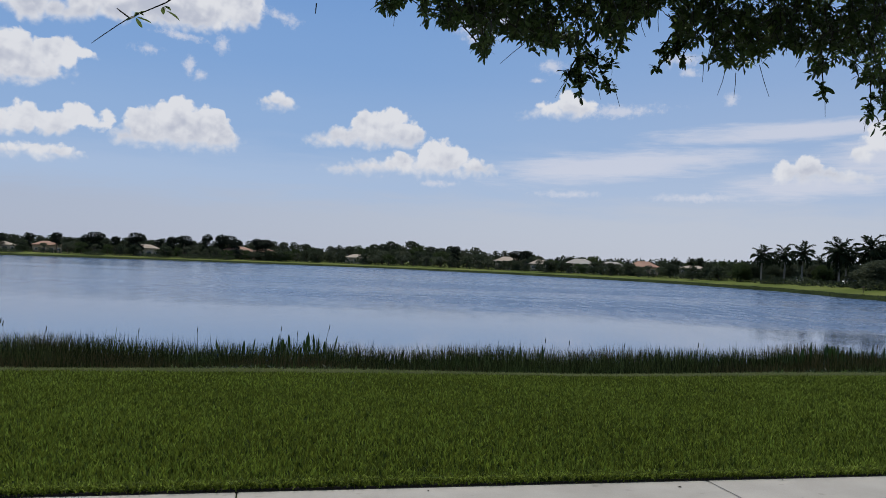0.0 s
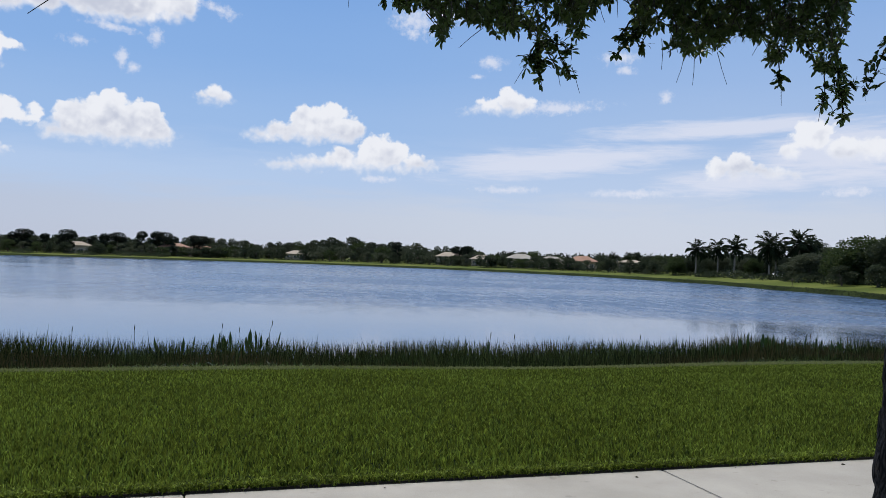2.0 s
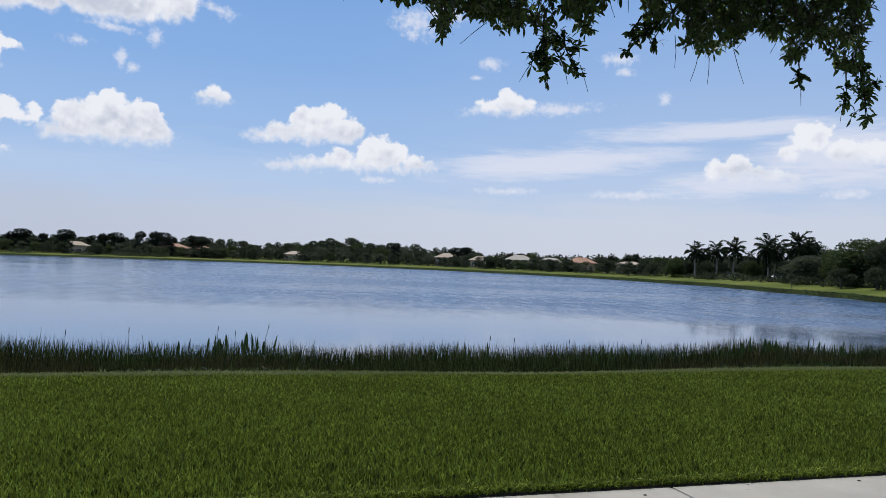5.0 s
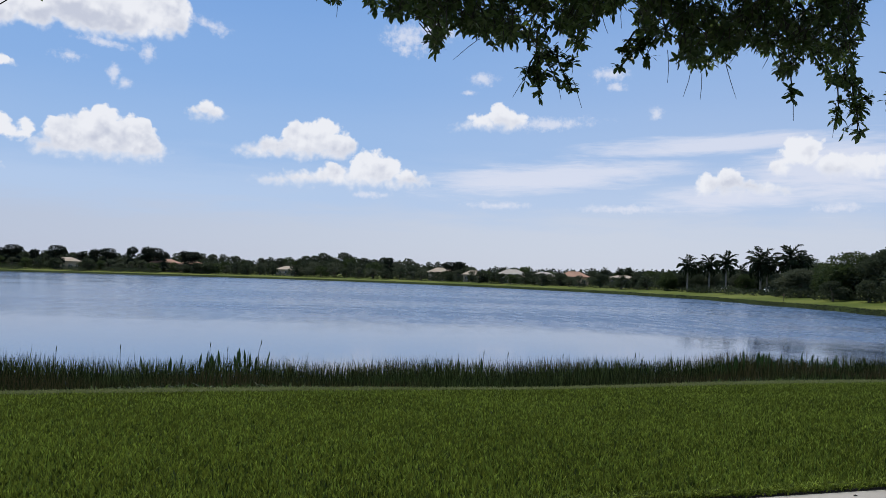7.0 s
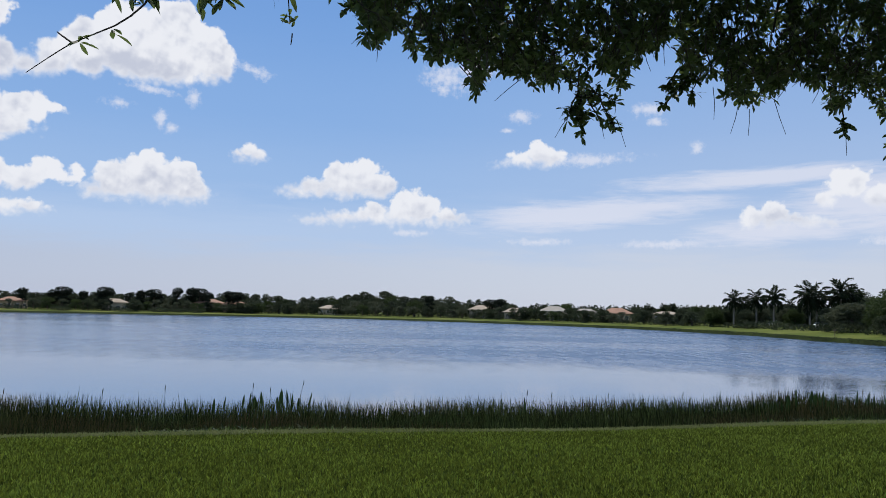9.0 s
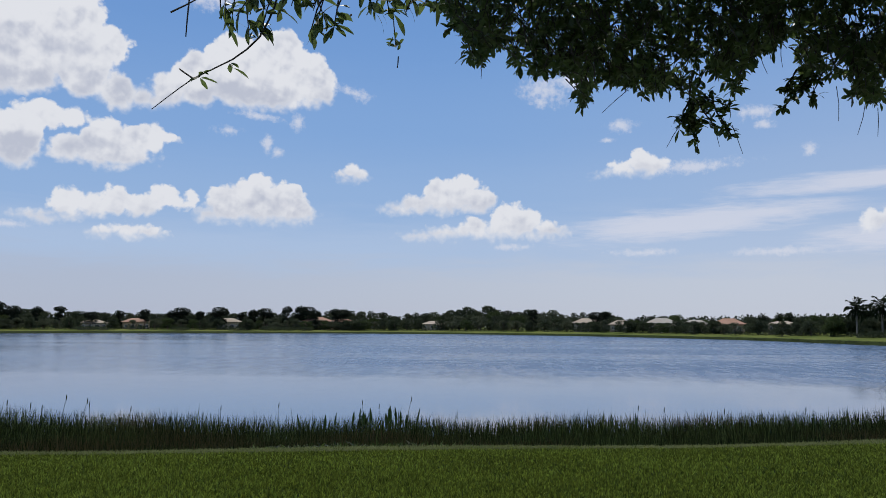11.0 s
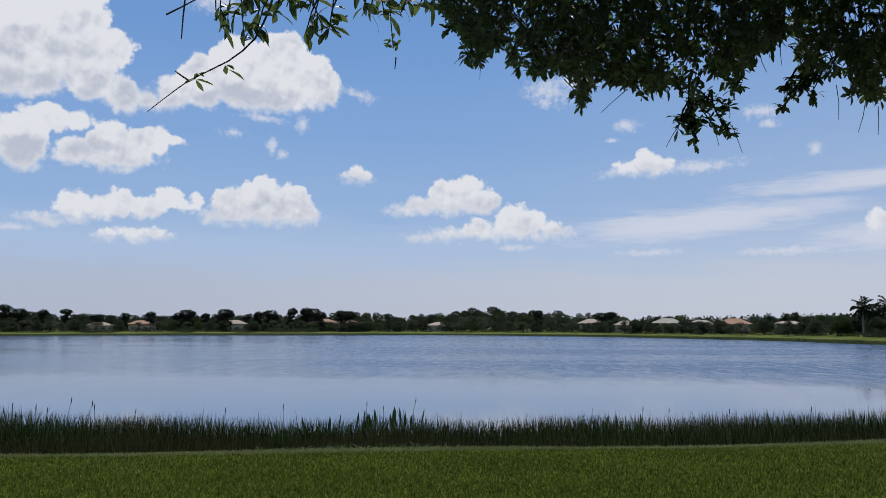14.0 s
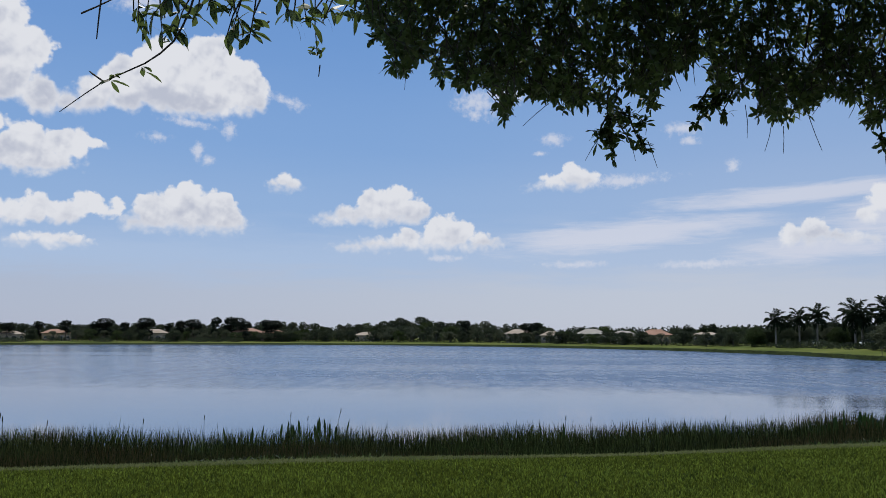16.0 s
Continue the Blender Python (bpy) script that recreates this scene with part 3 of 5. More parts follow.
rng = np.random.default_rng(5)
pieces = []
for y0, y1, dens, w, h in ((5.2, 8.0, 2000, 0.0165, 0.072), (8.0, 11.0, 1700, 0.0190, 0.066), (11.0, 19.5, 900, 0.024, 0.060)):
    half0 = 0.66 * y1 + 1.4
    n = int(dens * (y1 - y0) * 2 * half0)
    x, y = rng.uniform(-half0, half0, n), rng.uniform(y0, y1, n)
    keep = (y > pave_edge(x) + 0.07) & (y < crest(x) + 0.5) & (np.abs(x) < 0.66 * y + 1.2)
    x, y = x[keep], y[keep]
    clump = 0.75 + 0.5 * np.sin(x * 5.1 + np.sin(y * 4.3) * 1.7) * np.sin(y * 6.1 + np.sin(x * 3.7))
    hh = h * rng.uniform(0.65, 1.25, len(x)) * (0.8 + 0.25 * clump)
    pieces.append(blades(x, y, ground_z(x, y) - 0.005, hh, w * rng.uniform(0.6, 1.2, len(x)), rng.uniform(0.05, 0.6, len(x)), rng))
# ragged fringe along the footpath
x = rng.uniform(-7, 8, 26000)
y = pave_edge(x) + rng.uniform(0.03, 0.20, len(x))
pieces.append(blades(x, y, ground_z(x, y) + rng.uniform(0.0, 0.03, len(x)), rng.uniform(0.03, 0.06, len(x)), 0.0115 * rng.uniform(0.7, 1.3, len(x)), rng.uniform(0.2, 1.5, len(x)), rng))
x = rng.uniform(-7, 8, 6000)
y = pave_edge(x) + rng.uniform(0.03, 0.09, len(x))
pieces.append(blades(x, y, ground_z(x, y) + rng.uniform(0.015, 0.06, len(x)), rng.uniform(0.02, 0.06, len(x)), 0.0075 * rng.uniform(0.7, 1.3, len(x)), rng.uniform(0.5, 2.0, len(x)), rng, toward=-1.33))
# a narrow band of paler blades along the brow
x = rng.uniform(-14, 18, 42000)
y = crest(x) + rng.uniform(-0.45, 0.4, len(x))
crest_grass = tagged(mesh_np("crest_grass", *blades(x, y, ground_z(x, y), rng.uniform(0.05, 0.105, len(x)), 0.013 * rng.uniform(0.6, 1.3, len(x)), rng.uniform(0.2, 1.0, len(x)), rng), M_GRASS_PALE),
                     "paler grass on the brow of the bank", "grass", kind="stuff")
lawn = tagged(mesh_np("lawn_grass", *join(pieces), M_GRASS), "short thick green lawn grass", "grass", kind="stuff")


# ---------------------------------------------------------------- reeds along the water's edge
rng = np.random.default_rng(11)
pieces = []
n = 98000
x = np.where(rng.random(n) < 0.9, rng.uniform(-23, 30, n), rng.uniform(-40, 46, n))
s = rng.uniform(0.75, 7.2, n) ** 1.0
y = crest(x) + s
z = np.maximum(ground_z(x, y), -1.72)
rag = 0.14 * np.sin(x * 1.3 + 0.6 * np.sin(x * 3.1)) + 0.10 * np.sin(x * 0.43 + 1.0)
top = -0.64 + rag * 0.35 + rng.normal(0, 0.05, n) + np.where(x < 0, 0.019, 0.010) * np.clip(np.abs(x), 0, 14) + 0.17 * (rng.random(n) > 0.985) + 0.12 * np.exp(-((x - 10.5) / 2.2) ** 2) - 0.17 * np.clip((x - 12) / 2.5, 0, 1)
h = np.clip(top - z, 0.18, 1.7) * np.where(rng.random(n) < 0.35, rng.uniform(0.45, 0.9, n), 1.0)
keep = (h > 0.2) & ((x > -30) | (s < 6))
x, y, z, h = x[keep], y[keep], z[keep], h[keep]
pieces.append(blades(x, y, z, h, rng.uniform(0.012, 0.030, len(x)), rng.uniform(0.02, 0.30, len(x)), rng, 3))
n = 30000
x, s = rng.uniform(-23, 30, n), rng.uniform(0.8, 4.0, n)
y = crest(x) + s
z = np.maximum(ground_z(x, y), -1.72)
h = np.clip((-0.74 + np.where(x < 0, 0.019, 0.010) * np.clip(np.abs(x), 0, 14) + rng.normal(0, 0.09, n)) - z, 0.12, 1.2)
pieces.append(blades(x, y, z, h, rng.uniform(0.022, 0.042, n), rng.uniform(0.03, 0.4, n), rng, 2))
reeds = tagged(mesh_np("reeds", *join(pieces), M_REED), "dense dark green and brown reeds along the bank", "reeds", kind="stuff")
# low weeds on the lip of the bank, before the reeds
n = 17000
x = rng.uniform(-26, 32, n)
far_ = rng.random(n)
y = crest(x) + 0.45 + 0.75 * far_
z = np.maximum(ground_z(x, y), -1.72)
h = rng.uniform(0.06, 0.22, n) + np.where(rng.random(n) < 0.45, np.clip(-0.76 - z, 0.0, 0.9) * rng.random(n), 0.0)
weeds = tagged(mesh_np("bank_weeds", *blades(x, y, z, h, rng.uniform(0.014, 0.042, n), rng.uniform(0.3, 1.3, n), rng, 3), M_WEED), "low ragged weeds on the lip of the bank", "weeds", kind="stuff")


def lance_leaf(length, width, bend, rng, cup=0.25):
    """One upright, broad, pointed leaf on its stalk."""
    vs, ts = [], []
    turn = rng.uniform(0, 2 * math.pi)
    c_, s_ = math.cos(turn), math.sin(turn)
    prof = [(0.0, 0.06), (0.45, 0.08), (0.62, 0.3), (0.74, 0.9), (0.85, 1.0), (0.95, 0.5), (1.0, 0.02)]
    for f, w in prof:
        out = bend * length * f * f
        for k in (-1, 0, 1):
            sx, dep = k * w * width / 2, (cup * w * width * 0.4 if k else 0)
            vs.append((out * c_ - sx * s_ + dep * c_, out * s_ + sx * c_ + dep * s_, length * f))
    for i in range(len(prof) - 1):
        for k in (0, 1):
            a = i * 3 + k
            ts += [(a, a + 1, a + 4), (a, a + 4, a + 3)]
    return np.array(vs), np.array(ts)


def water_plant(x, y, n, spread, tall, seed, group="broad-leaved water plants"):
    r = np.random.default_rng(seed)
    zz = max(float(ground_z(x, y)), -1.7)
    p = thing("pickerelweed", (x, y, zz), "clump of broad upright dark green water plant leaves among reeds", "water plant", group)
    for i in range(n):
        v, t = lance_leaf(tall * r.uniform(0.66, 0.86), r.uniform(0.05, 0.085), r.uniform(-0.12, 0.22), r)
        v = v + np.array([r.normal(0, spread), r.normal(0, 0.25), 0])
        mesh_np("leaf", v, t, M_BROAD, p, True)
    return p


for i, (x, y, n, sp, tall) in enumerate([(-4.2, 21.6, 14, 0.24, 1.50), (-3.3, 21.8, 14, 0.20, 1.50), (-5.2, 21.3, 3, 0.25, 1.40), (2.65, 21.3, 10, 0.22, 1.50), (3.6, 21.5, 3, 0.2, 1.32),
                                         (9.9, 22.2, 12, 0.40, 1.66), (10.9, 22.4, 16, 0.35, 1.78), (12.0, 22.8, 12, 0.40, 1.70), (13.2, 23.2, 8, 0.40, 1.62), (-12.2, 20.2, 5, 0.3, 1.4), (-11.1, 20.3, 4, 0.25, 1.42), (7.4, 22.0, 4, 0.4, 1.35)]):
    water_plant(x, y, n, sp, tall, 40 + i)


def flower_stalk(x, y, tall, lean, seed):
    r = np.random.default_rng(seed)
    zz = max(float(ground_z(x, y)), -1.7)
    p = thing("flower_stalk", (x, y, zz), "thin dry flower stalk standing above the reeds", "plant stalk", "tall stalks in the reeds")
    pts = [(lean * tall * f * f, 0.02 * math.sin(3 * f), tall * f) for f in np.linspace(0, 1, 7)]
    mesh_np("stem", *tube(pts, [0.008, 0.008, 0.007, 0.006, 0.006, 0.005, 0.004], 5), M_REED, p)
    head = [(np.array(pts[-1]) + d_, r_) for d_, r_ in ((np.array([0, 0, -0.06]), 0.008), (np.array([0, 0, -0.02]), 0.012), (np.array([0.004, 0, 0.03]), 0.010), (np.array([0.008, 0, 0.07]), 0.006))]
    mesh_np("seed_head", *tube([h_[0] for h_ in head], [h_[1] for h_ in head], 6), M_REED, p)


for i, (a, r, tall, lean) in enumerate([(-11.2, 21.8, 1.62, 0.02), (-10.0, 21.8, 1.50, 0.0), (-8.3, 22.0, 1.70, 0.13), (7.3, 21.6, 1.55, 0.03), (9.0, 21.6, 1.52, 0.02), (26.0, 24.5, 1.55, 0.05), (-29.2, 21.5, 1.85, 0.18),
                                        (-28.3, 21.5, 1.75, -0.03), (-31.2, 21.5, 1.7, 0.04), (-33.6, 21.5, 1.75, 0.05), (-32.9, 21.6, 1.85, -0.02), (-31.8, 21.4, 1.8, 0.03), (-30.2, 21.6, 1.95, 0.12), (-26.3, 21.5, 1.6, 0.1), (13.0, 22.0, 1.5, -0.05), (17.5, 22.8, 1.55, 0.06), (-20.5, 21.5, 1.55, 0.02), (-16.7, 21.5, 1.6, 0.0), (24.5, 24.5, 1.6, -0.04), (28.2, 25.0, 1.7, 0.06), (30.5, 25.5, 1.6, 0.0)]):
    flower_stalk(*polar(a, r), tall * 0.86, lean, 70 + i)


# ---------------------------------------------------------------- the oak by the footpath
def leaf_set(centres, axes, length, width, rng, droop=0.25):
    """Small spoon-shaped leaves: each starts at its centre and runs along its axis."""
    n = len(centres)
    axes = axes / (np.linalg.norm(axes, axis=1)[:, None] + 1e-9)
    ref = rng.normal(0, 1, (n, 3)) * 0.5 + np.array([0, 0, 1.0])
    side = np.cross(axes, ref)
    side /= np.linalg.norm(side, axis=1)[:, None] + 1e-9
    up = np.cross(side, axes)
    L, W = length[:, None], width[:, None]
    rows = []
    for f, w in ((0.0, 0.0), (0.28, 0.62), (0.28, -0.62), (0.60, 1.0), (0.60, -1.0), (0.86, 0.58), (0.86, -0.58), (1.0, 0.0)):
        rows.append(centres + axes * L * f + side * W * 0.5 * w + up * (abs(w) * 0.16 * W - droop * L * f * f))
    v = np.stack(rows, 1)
    tri = np.array([(0, 2, 1), (1, 2, 4), (1, 4, 3), (3, 4, 6), (3, 6, 5), (5, 6, 7)])
    t = (np.arange(n) * 8)[:, None, None] + tri[None]
    return v.reshape(-1, 3), t.reshape(-1, 3)


def rosettes(tips, dirs, rng, count=7, length=0.068, width=0.028):
    """Whorls of leaves at the ends of twigs."""
    tips, dirs = np.repeat(tips, count, 0), np.repeat(dirs, count, 0)
    n = len(tips)
    ax = dirs * rng.uniform(-0.1, 0.55, (n, 1)) + rng.normal(0, 0.62, (n, 3)) * np.array([1.0, 1.0, 0.8])
    base = tips - dirs * rng.uniform(0, 0.06, (n, 1))
    return leaf_set(base, ax, length * rng.uniform(0.6, 1.25, n), width * rng.uniform(0.7, 1.25, n), rng)


TREE = np.array([2.460, 3.68, 0.0])
oak = thing("oak_tree", tuple(TREE), "dark oak with furrowed trunk and low leafy boughs beside footpath", "tree")
rng = np.random.default_rng(21)
# trunk: flared foot, slight lean
tz = np.array([-0.15, 0.0, 0.12, 0.3, 0.6, 1.0, 1.5, 2.0, 2.5, 3.0, 3.6])
tr = np.array([0.38, 0.33, 0.295, 0.268, 0.243, 0.226, 0.212, 0.202, 0.195, 0.18, 0.15])
path = np.stack([0.012 * np.sin(tz * 1.3) + 0.011 * tz, 0.02 * np.cos(tz), tz], 1)
fine_z = np.linspace(tz[0], tz[-1], 150)
SIDES = 110
v, t = [], []
for i, zz in enumerate(fine_z):
    cx, cy, r0 = np.interp(zz, tz, path[:, 0]), np.interp(zz, tz, path[:, 1]), np.interp(zz, tz, tr)
    for k in range(SIDES):
        a = 2 * math.pi * k / SIDES
        c_, s_ = math.cos(a), math.sin(a)
        lump = 0.025 * math.sin(3 * a + 0.8) + 0.012 * math.sin(5 * a + zz)
        plate = abs(noise.noise(Vector((c_ * r0 * 26, s_ * r0 * 26, zz * 4.5)))) + 0.5 * abs(noise.noise(Vector((c_ * r0 * 55, s_ * r0 * 55, zz * 11))))
        r = r0 * (1 + lump) + 0.034 * (plate - 0.25)
        v.append((cx + r * c_, cy + r * s_, zz))
for i in range(len(fine_z) - 1):
    for k in range(SIDES):
        a, b = i * SIDES + k, i * SIDES + (k + 1) % SIDES
        t += [(a, b, b + SIDES), (a, b + SIDES, a + SIDES)]
mesh_np("trunk", v, t, M_BARK, oak)


def bough(a, b, sag, r0, r1, rng, n=12):
    a, b = np.array(a, float), np.array(b, float)
    f = np.linspace(0, 1, n)[:, None]
    pts = a + (b - a) * f
    pts[:, 2] += sag * np.sin(np.pi * f[:, 0])
    pts += np.cumsum(rng.normal(0, 0.018, pts.shape), 0) * np.minimum(f * 3, 1)
    return pts, np.linspace(r0, r1, n)


# boughs from the fork, in the tree's own coordinates
BOUGHS = [((-1.2, 1.7, 3.15), 0.5), ((-2.3, 1.3, 3.2), 0.55), ((-3.6, -0.1, 3.25), 0.7), ((-0.4, 2.1, 3.0), 0.5), ((0.8, 2.6, 3.4), 0.5), ((2.4, 1.5, 3.4), 0.6),
          ((2.8, -0.9, 3.6), 0.6), ((0.9, -2.9, 3.7), 0.7), ((-1.6, -2.3, 3.9), 0.7), ((-0.7, 0.5, 5.6), 0.1), ((0.9, 0.3, 6.2), 0.1), ((0.3, 1.4, 5.2), 0.2)]
bough_pts = []
for i, (end, sag) in enumerate(BOUGHS):
    z0 = 2.75 + 0.07 * i
    end = (end[0], end[1], end[2] + (1.15 if i < 9 else 0.3))
    p, r = bough((0.03, 0.0, z0), end, sag, 0.07 if i < 9 else 0.10, 0.014, rng)
    bough_pts.append(p)
    mesh_np("bough", *tube(p, r, 8, 0.03, rng), M_BARK, oak, True)

# The low boughs hang about five metres from the path. Their lower edge, as slopes from the path's end:
# sideways and up for each metre of distance.
EYE = np.array([-0.08, 0.45, 1.62])
LEFT_EDGE = [(-0.155, 0.47), (-0.123, 0.415), (-0.105, 0.388), (-0.086, 0.369), (-0.073, 0.321), (-0.058, 0.328), (-0.042, 0.346), (-0.028, 0.338), (-0.011, 0.302), (0.007, 0.308),
             (0.038, 0.314), (0.053, 0.300), (0.064, 0.265), (0.080, 0.292), (0.112, 0.294), (0.139, 0.272), (0.159, 0.282), (0.176, 0.289), (0.187, 0.278),
             (0.199, 0.271), (0.208, 0.302), (0.229, 0.301), (0.242, 0.273), (0.251, 0.290), (0.261, 0.314), (0.273, 0.328), (0.290, 0.330), (0.303, 0.345), (0.310, 0.390), (0.318, 0.48)]
RIGHT_EDGE = [(0.290, 0.50), (0.312, 0.400), (0.320, 0.345), (0.326, 0.305), (0.343, 0.291), (0.364, 0.286), (0.380, 0.256), (0.394, 0.269), (0.409, 0.256), (0.424, 0.277), (0.439, 0.272),
              (0.450, 0.293), (0.464, 0.301), (0.483, 0.289), (0.498, 0.292), (0.514, 0.258), (0.529, 0.262), (0.544, 0.290), (0.563, 0.280), (0.577, 0.257), (0.592, 0.245), (0.604, 0.262), (0.614, 0.280), (0.622, 0.350), (0.640, 0.400), (0.70, 0.42)]
# sprigs that hang clear of the edge: from, to (slopes)
SPRIGS = [((0.192, 0.290), (0.193, 0.238)), ((0.195, 0.262), (0.200, 0.226)), ((0.200, 0.265), (0.222, 0.248)), ((0.215, 0.262), (0.236, 0.238)), ((0.190, 0.262), (0.178, 0.243)), ((0.205, 0.268), (0.242, 0.268)),
          ((0.330, 0.295), (0.300, 0.264)), ((0.318, 0.300), (0.303, 0.288)), ((0.335, 0.300), (0.312, 0.276)), ((0.350, 0.300), (0.328, 0.278)), ((0.527, 0.268), (0.531, 0.228)),
          ((0.590, 0.262), (0.590, 0.212)), ((0.600, 0.262), (0.608, 0.222)), ((0.610, 0.262), (0.618, 0.206)), ((0.617, 0.224), (0.622, 0.190)), ((0.612, 0.250), (0.634, 0.240)),
          ((-0.075, 0.372), (-0.108, 0.374)), ((-0.100, 0.398), (-0.128, 0.402))]
leaf_tips, leaf_dirs, twigs = [], [], []


def out_there(u, v, y):
    return EYE + np.array([u, 1.0, v]) * (y - EYE[1])


def whorl_on(b, e):
    """A twig from b to e, bent, with a whorl of leaves at its end."""
    twigs.append(tube([b, (b + e) / 2 + (0, 0, 0.012), e], [0.0038, 0.0028, 0.0018], 3))
    d = e - b
    leaf_tips.append(e), leaf_dirs.append(d / (np.linalg.norm(d) + 1e-9))


def fill_bough(edge_list, count, y0, y1, holes, clear=0.012):
    """Leafy twigs packed above the bough's ragged lower edge, with gaps where the noise is low."""
    eu, ev = [p_[0] for p_ in edge_list], [p_[1] for p_ in edge_list]
    made = 0
    while made < count:
        u, y = rng.uniform(eu[0], eu[-1]), rng.uniform(y0, y1)
        lo = float(np.interp(u, eu, ev)) + clear
        v = lo + 0.36 * rng.random() ** 1.25
        if v > 0.68:
            continue
        gap = noise.noise(Vector((u * 34, v * 34, y * 0.7))) + 0.6 * noise.noise(Vector((u * 90, v * 90, y)))
        if gap < holes + 0.12 * (v < lo + 0.03):
            made += 0.3
            continue
        made += 1
        e = out_there(u, v, y)
        up_ = out_there(u + rng.normal(0, 0.012), v + rng.uniform(0.012, 0.035), y + rng.normal(0, 0.05))
        whorl_on(up_, e)


fill_bough(LEFT_EDGE, 3700, 4.35, 5.6, -0.40)
fill_bough(RIGHT_EDGE, 3200, 4.4, 5.7, -0.25)
for (u0, v0), (u1, v1) in SPRIGS:
    y = 4.95 + rng.normal(0, 0.05)
    a0, a1 = out_there(u0, v0 + 0.02, y), out_there(u1, v1 + 0.006, y)
    pts = np.array([a0 + (a1 - a0) * f for f in np.linspace(0, 1, 6)]) + np.cumsum(rng.normal(0, 0.004, (6, 3)), 0)
    twigs.append(tube(pts, np.linspace(0.006, 0.002, 6), 5))
    leaf_tips.append(pts[-1]), leaf_dirs.append((a1 - a0) / np.linalg.norm(a1 - a0))
    for k in range(max(2, int(np.linalg.norm(a1 - a0) / 0.035))):
        b = pts[0] + (pts[-1] - pts[0]) * rng.uniform(0.1, 0.95)
        whorl_on(b, b + rng.normal(0, 0.028, 3))
# bare hanging shoots below the edge: where, how far sideways and down
for u, v, du, dv in ((0.180, 0.243, -0.022, -0.022), (0.214, 0.246, 0.013, -0.026), (0.240, 0.240, 0.014, -0.030), (0.198, 0.226, 0.001, -0.012), (0.118, 0.287, -0.040, -0.022), (0.045, 0.312, -0.036, 0.002),
                     (0.275, 0.328, 0.010, -0.018), (0.300, 0.340, 0.001, -0.024), (0.362, 0.285, 0.001, -0.040), (0.395, 0.268, -0.014, -0.040), (0.408, 0.258, -0.002, -0.030), (0.440, 0.270, 0.018, -0.042),
                     (0.531, 0.230, 0.001, -0.022), (0.590, 0.215, -0.006, -0.028), (0.464, 0.300, -0.025, -0.022), (0.500, 0.292, -0.014, -0.016), (-0.060, 0.330, -0.002, -0.018), (-0.075, 0.345, -0.024, -0.010)):
    a0, a1 = out_there(u, v + 0.012, 4.95), out_there(u + du * 0.8, v + dv * 0.75, 4.95)
    twigs.append(tube([a0, (a0 + a1) / 2 + rng.normal(0, 0.003, 3), a1], [0.0020, 0.0018, 0.0012], 4))
# a thin nearly bare twig arching down on the trunk's side, a few leaves along it
arch = np.array([(2.50, 4.0, 2.95), (2.422, 4.0, 2.78), (2.356, 4.0, 2.665), (2.313, 4.0, 2.55), (2.256, 4.0, 2.445)])
twigs.append(tube(arch, [0.006, 0.005, 0.004, 0.003, 0.002], 5))
for k in range(9):
    b = arch[0] + (arch[-1] - arch[0]) * (0.25 + 0.085 * k) + rng.normal(0, 0.008, 3)
    whorl_on(b, b + rng.normal(0, 0.02, 3))
# limbs that carry the low boughs
for u, v, y, k in ((-0.06, 0.43, 4.7, 1), (0.02, 0.40, 4.9, 1), (0.10, 0.38, 5.0, 0), (0.18, 0.36, 5.0, 0), (0.24, 0.38, 5.1, 0), (0.36, 0.36, 5.1, 3), (0.44, 0.37, 5.1, 3), (0.53, 0.36, 5.0, 4), (0.61, 0.35, 4.9, 4)):
    a0, a1 = bough_pts[k][6 + (len(twigs) % 4)] + TREE, out_there(u, v, y)
    twigs.append(tube([a0, a0 + (a1 - a0) * 0.5 + (0, 0, 0.15), a1], [0.022, 0.014, 0.006], 6))
# the nearer bough overhead lets down short leafy ends
near_tips, near_dirs = [], []
for x_, z_ in ((-1.19, 2.76), (-1.15, 2.77), (-1.00, 2.76), (-1.06, 2.70), (-0.95, 2.80), (-0.86, 2.72), (-0.83, 2.71), (-0.79, 2.74), (-0.87, 2.78), (-0.67, 2.78), (-0.60, 2.77), (-0.54, 2.76), (-0.48, 2.78), (-1.09, 2.84), (-0.91, 2.85), (-0.72, 2.85)):
    for k in range(2):
        e = np.array([x_, 3.25, z_]) + (rng.normal(0, 0.02, 3) if k else 0)
        b = e + np.array([rng.uniform(-0.03, 0.08), rng.normal(0, 0.04), rng.uniform(0.10, 0.2)])
        twigs.append(tube([b, (b + e) / 2 + rng.normal(0, 0.006, 3), e], [0.004, 0.003, 0.002], 4))
        near_tips.append(e), near_dirs.append((e - b) / np.linalg.norm(e - b))
overhead = [(-0.2, 3.3, 3.25), (-0.5, 3.28, 3.02), (-0.75, 3.26, 2.98), (-1.0, 3.25, 2.94), (-1.25, 3.25, 2.93), (-1.38, 3.25, 2.95)]
twigs.append(tube(overhead, [0.012, 0.010, 0.009, 0.007, 0.005, 0.003], 6))
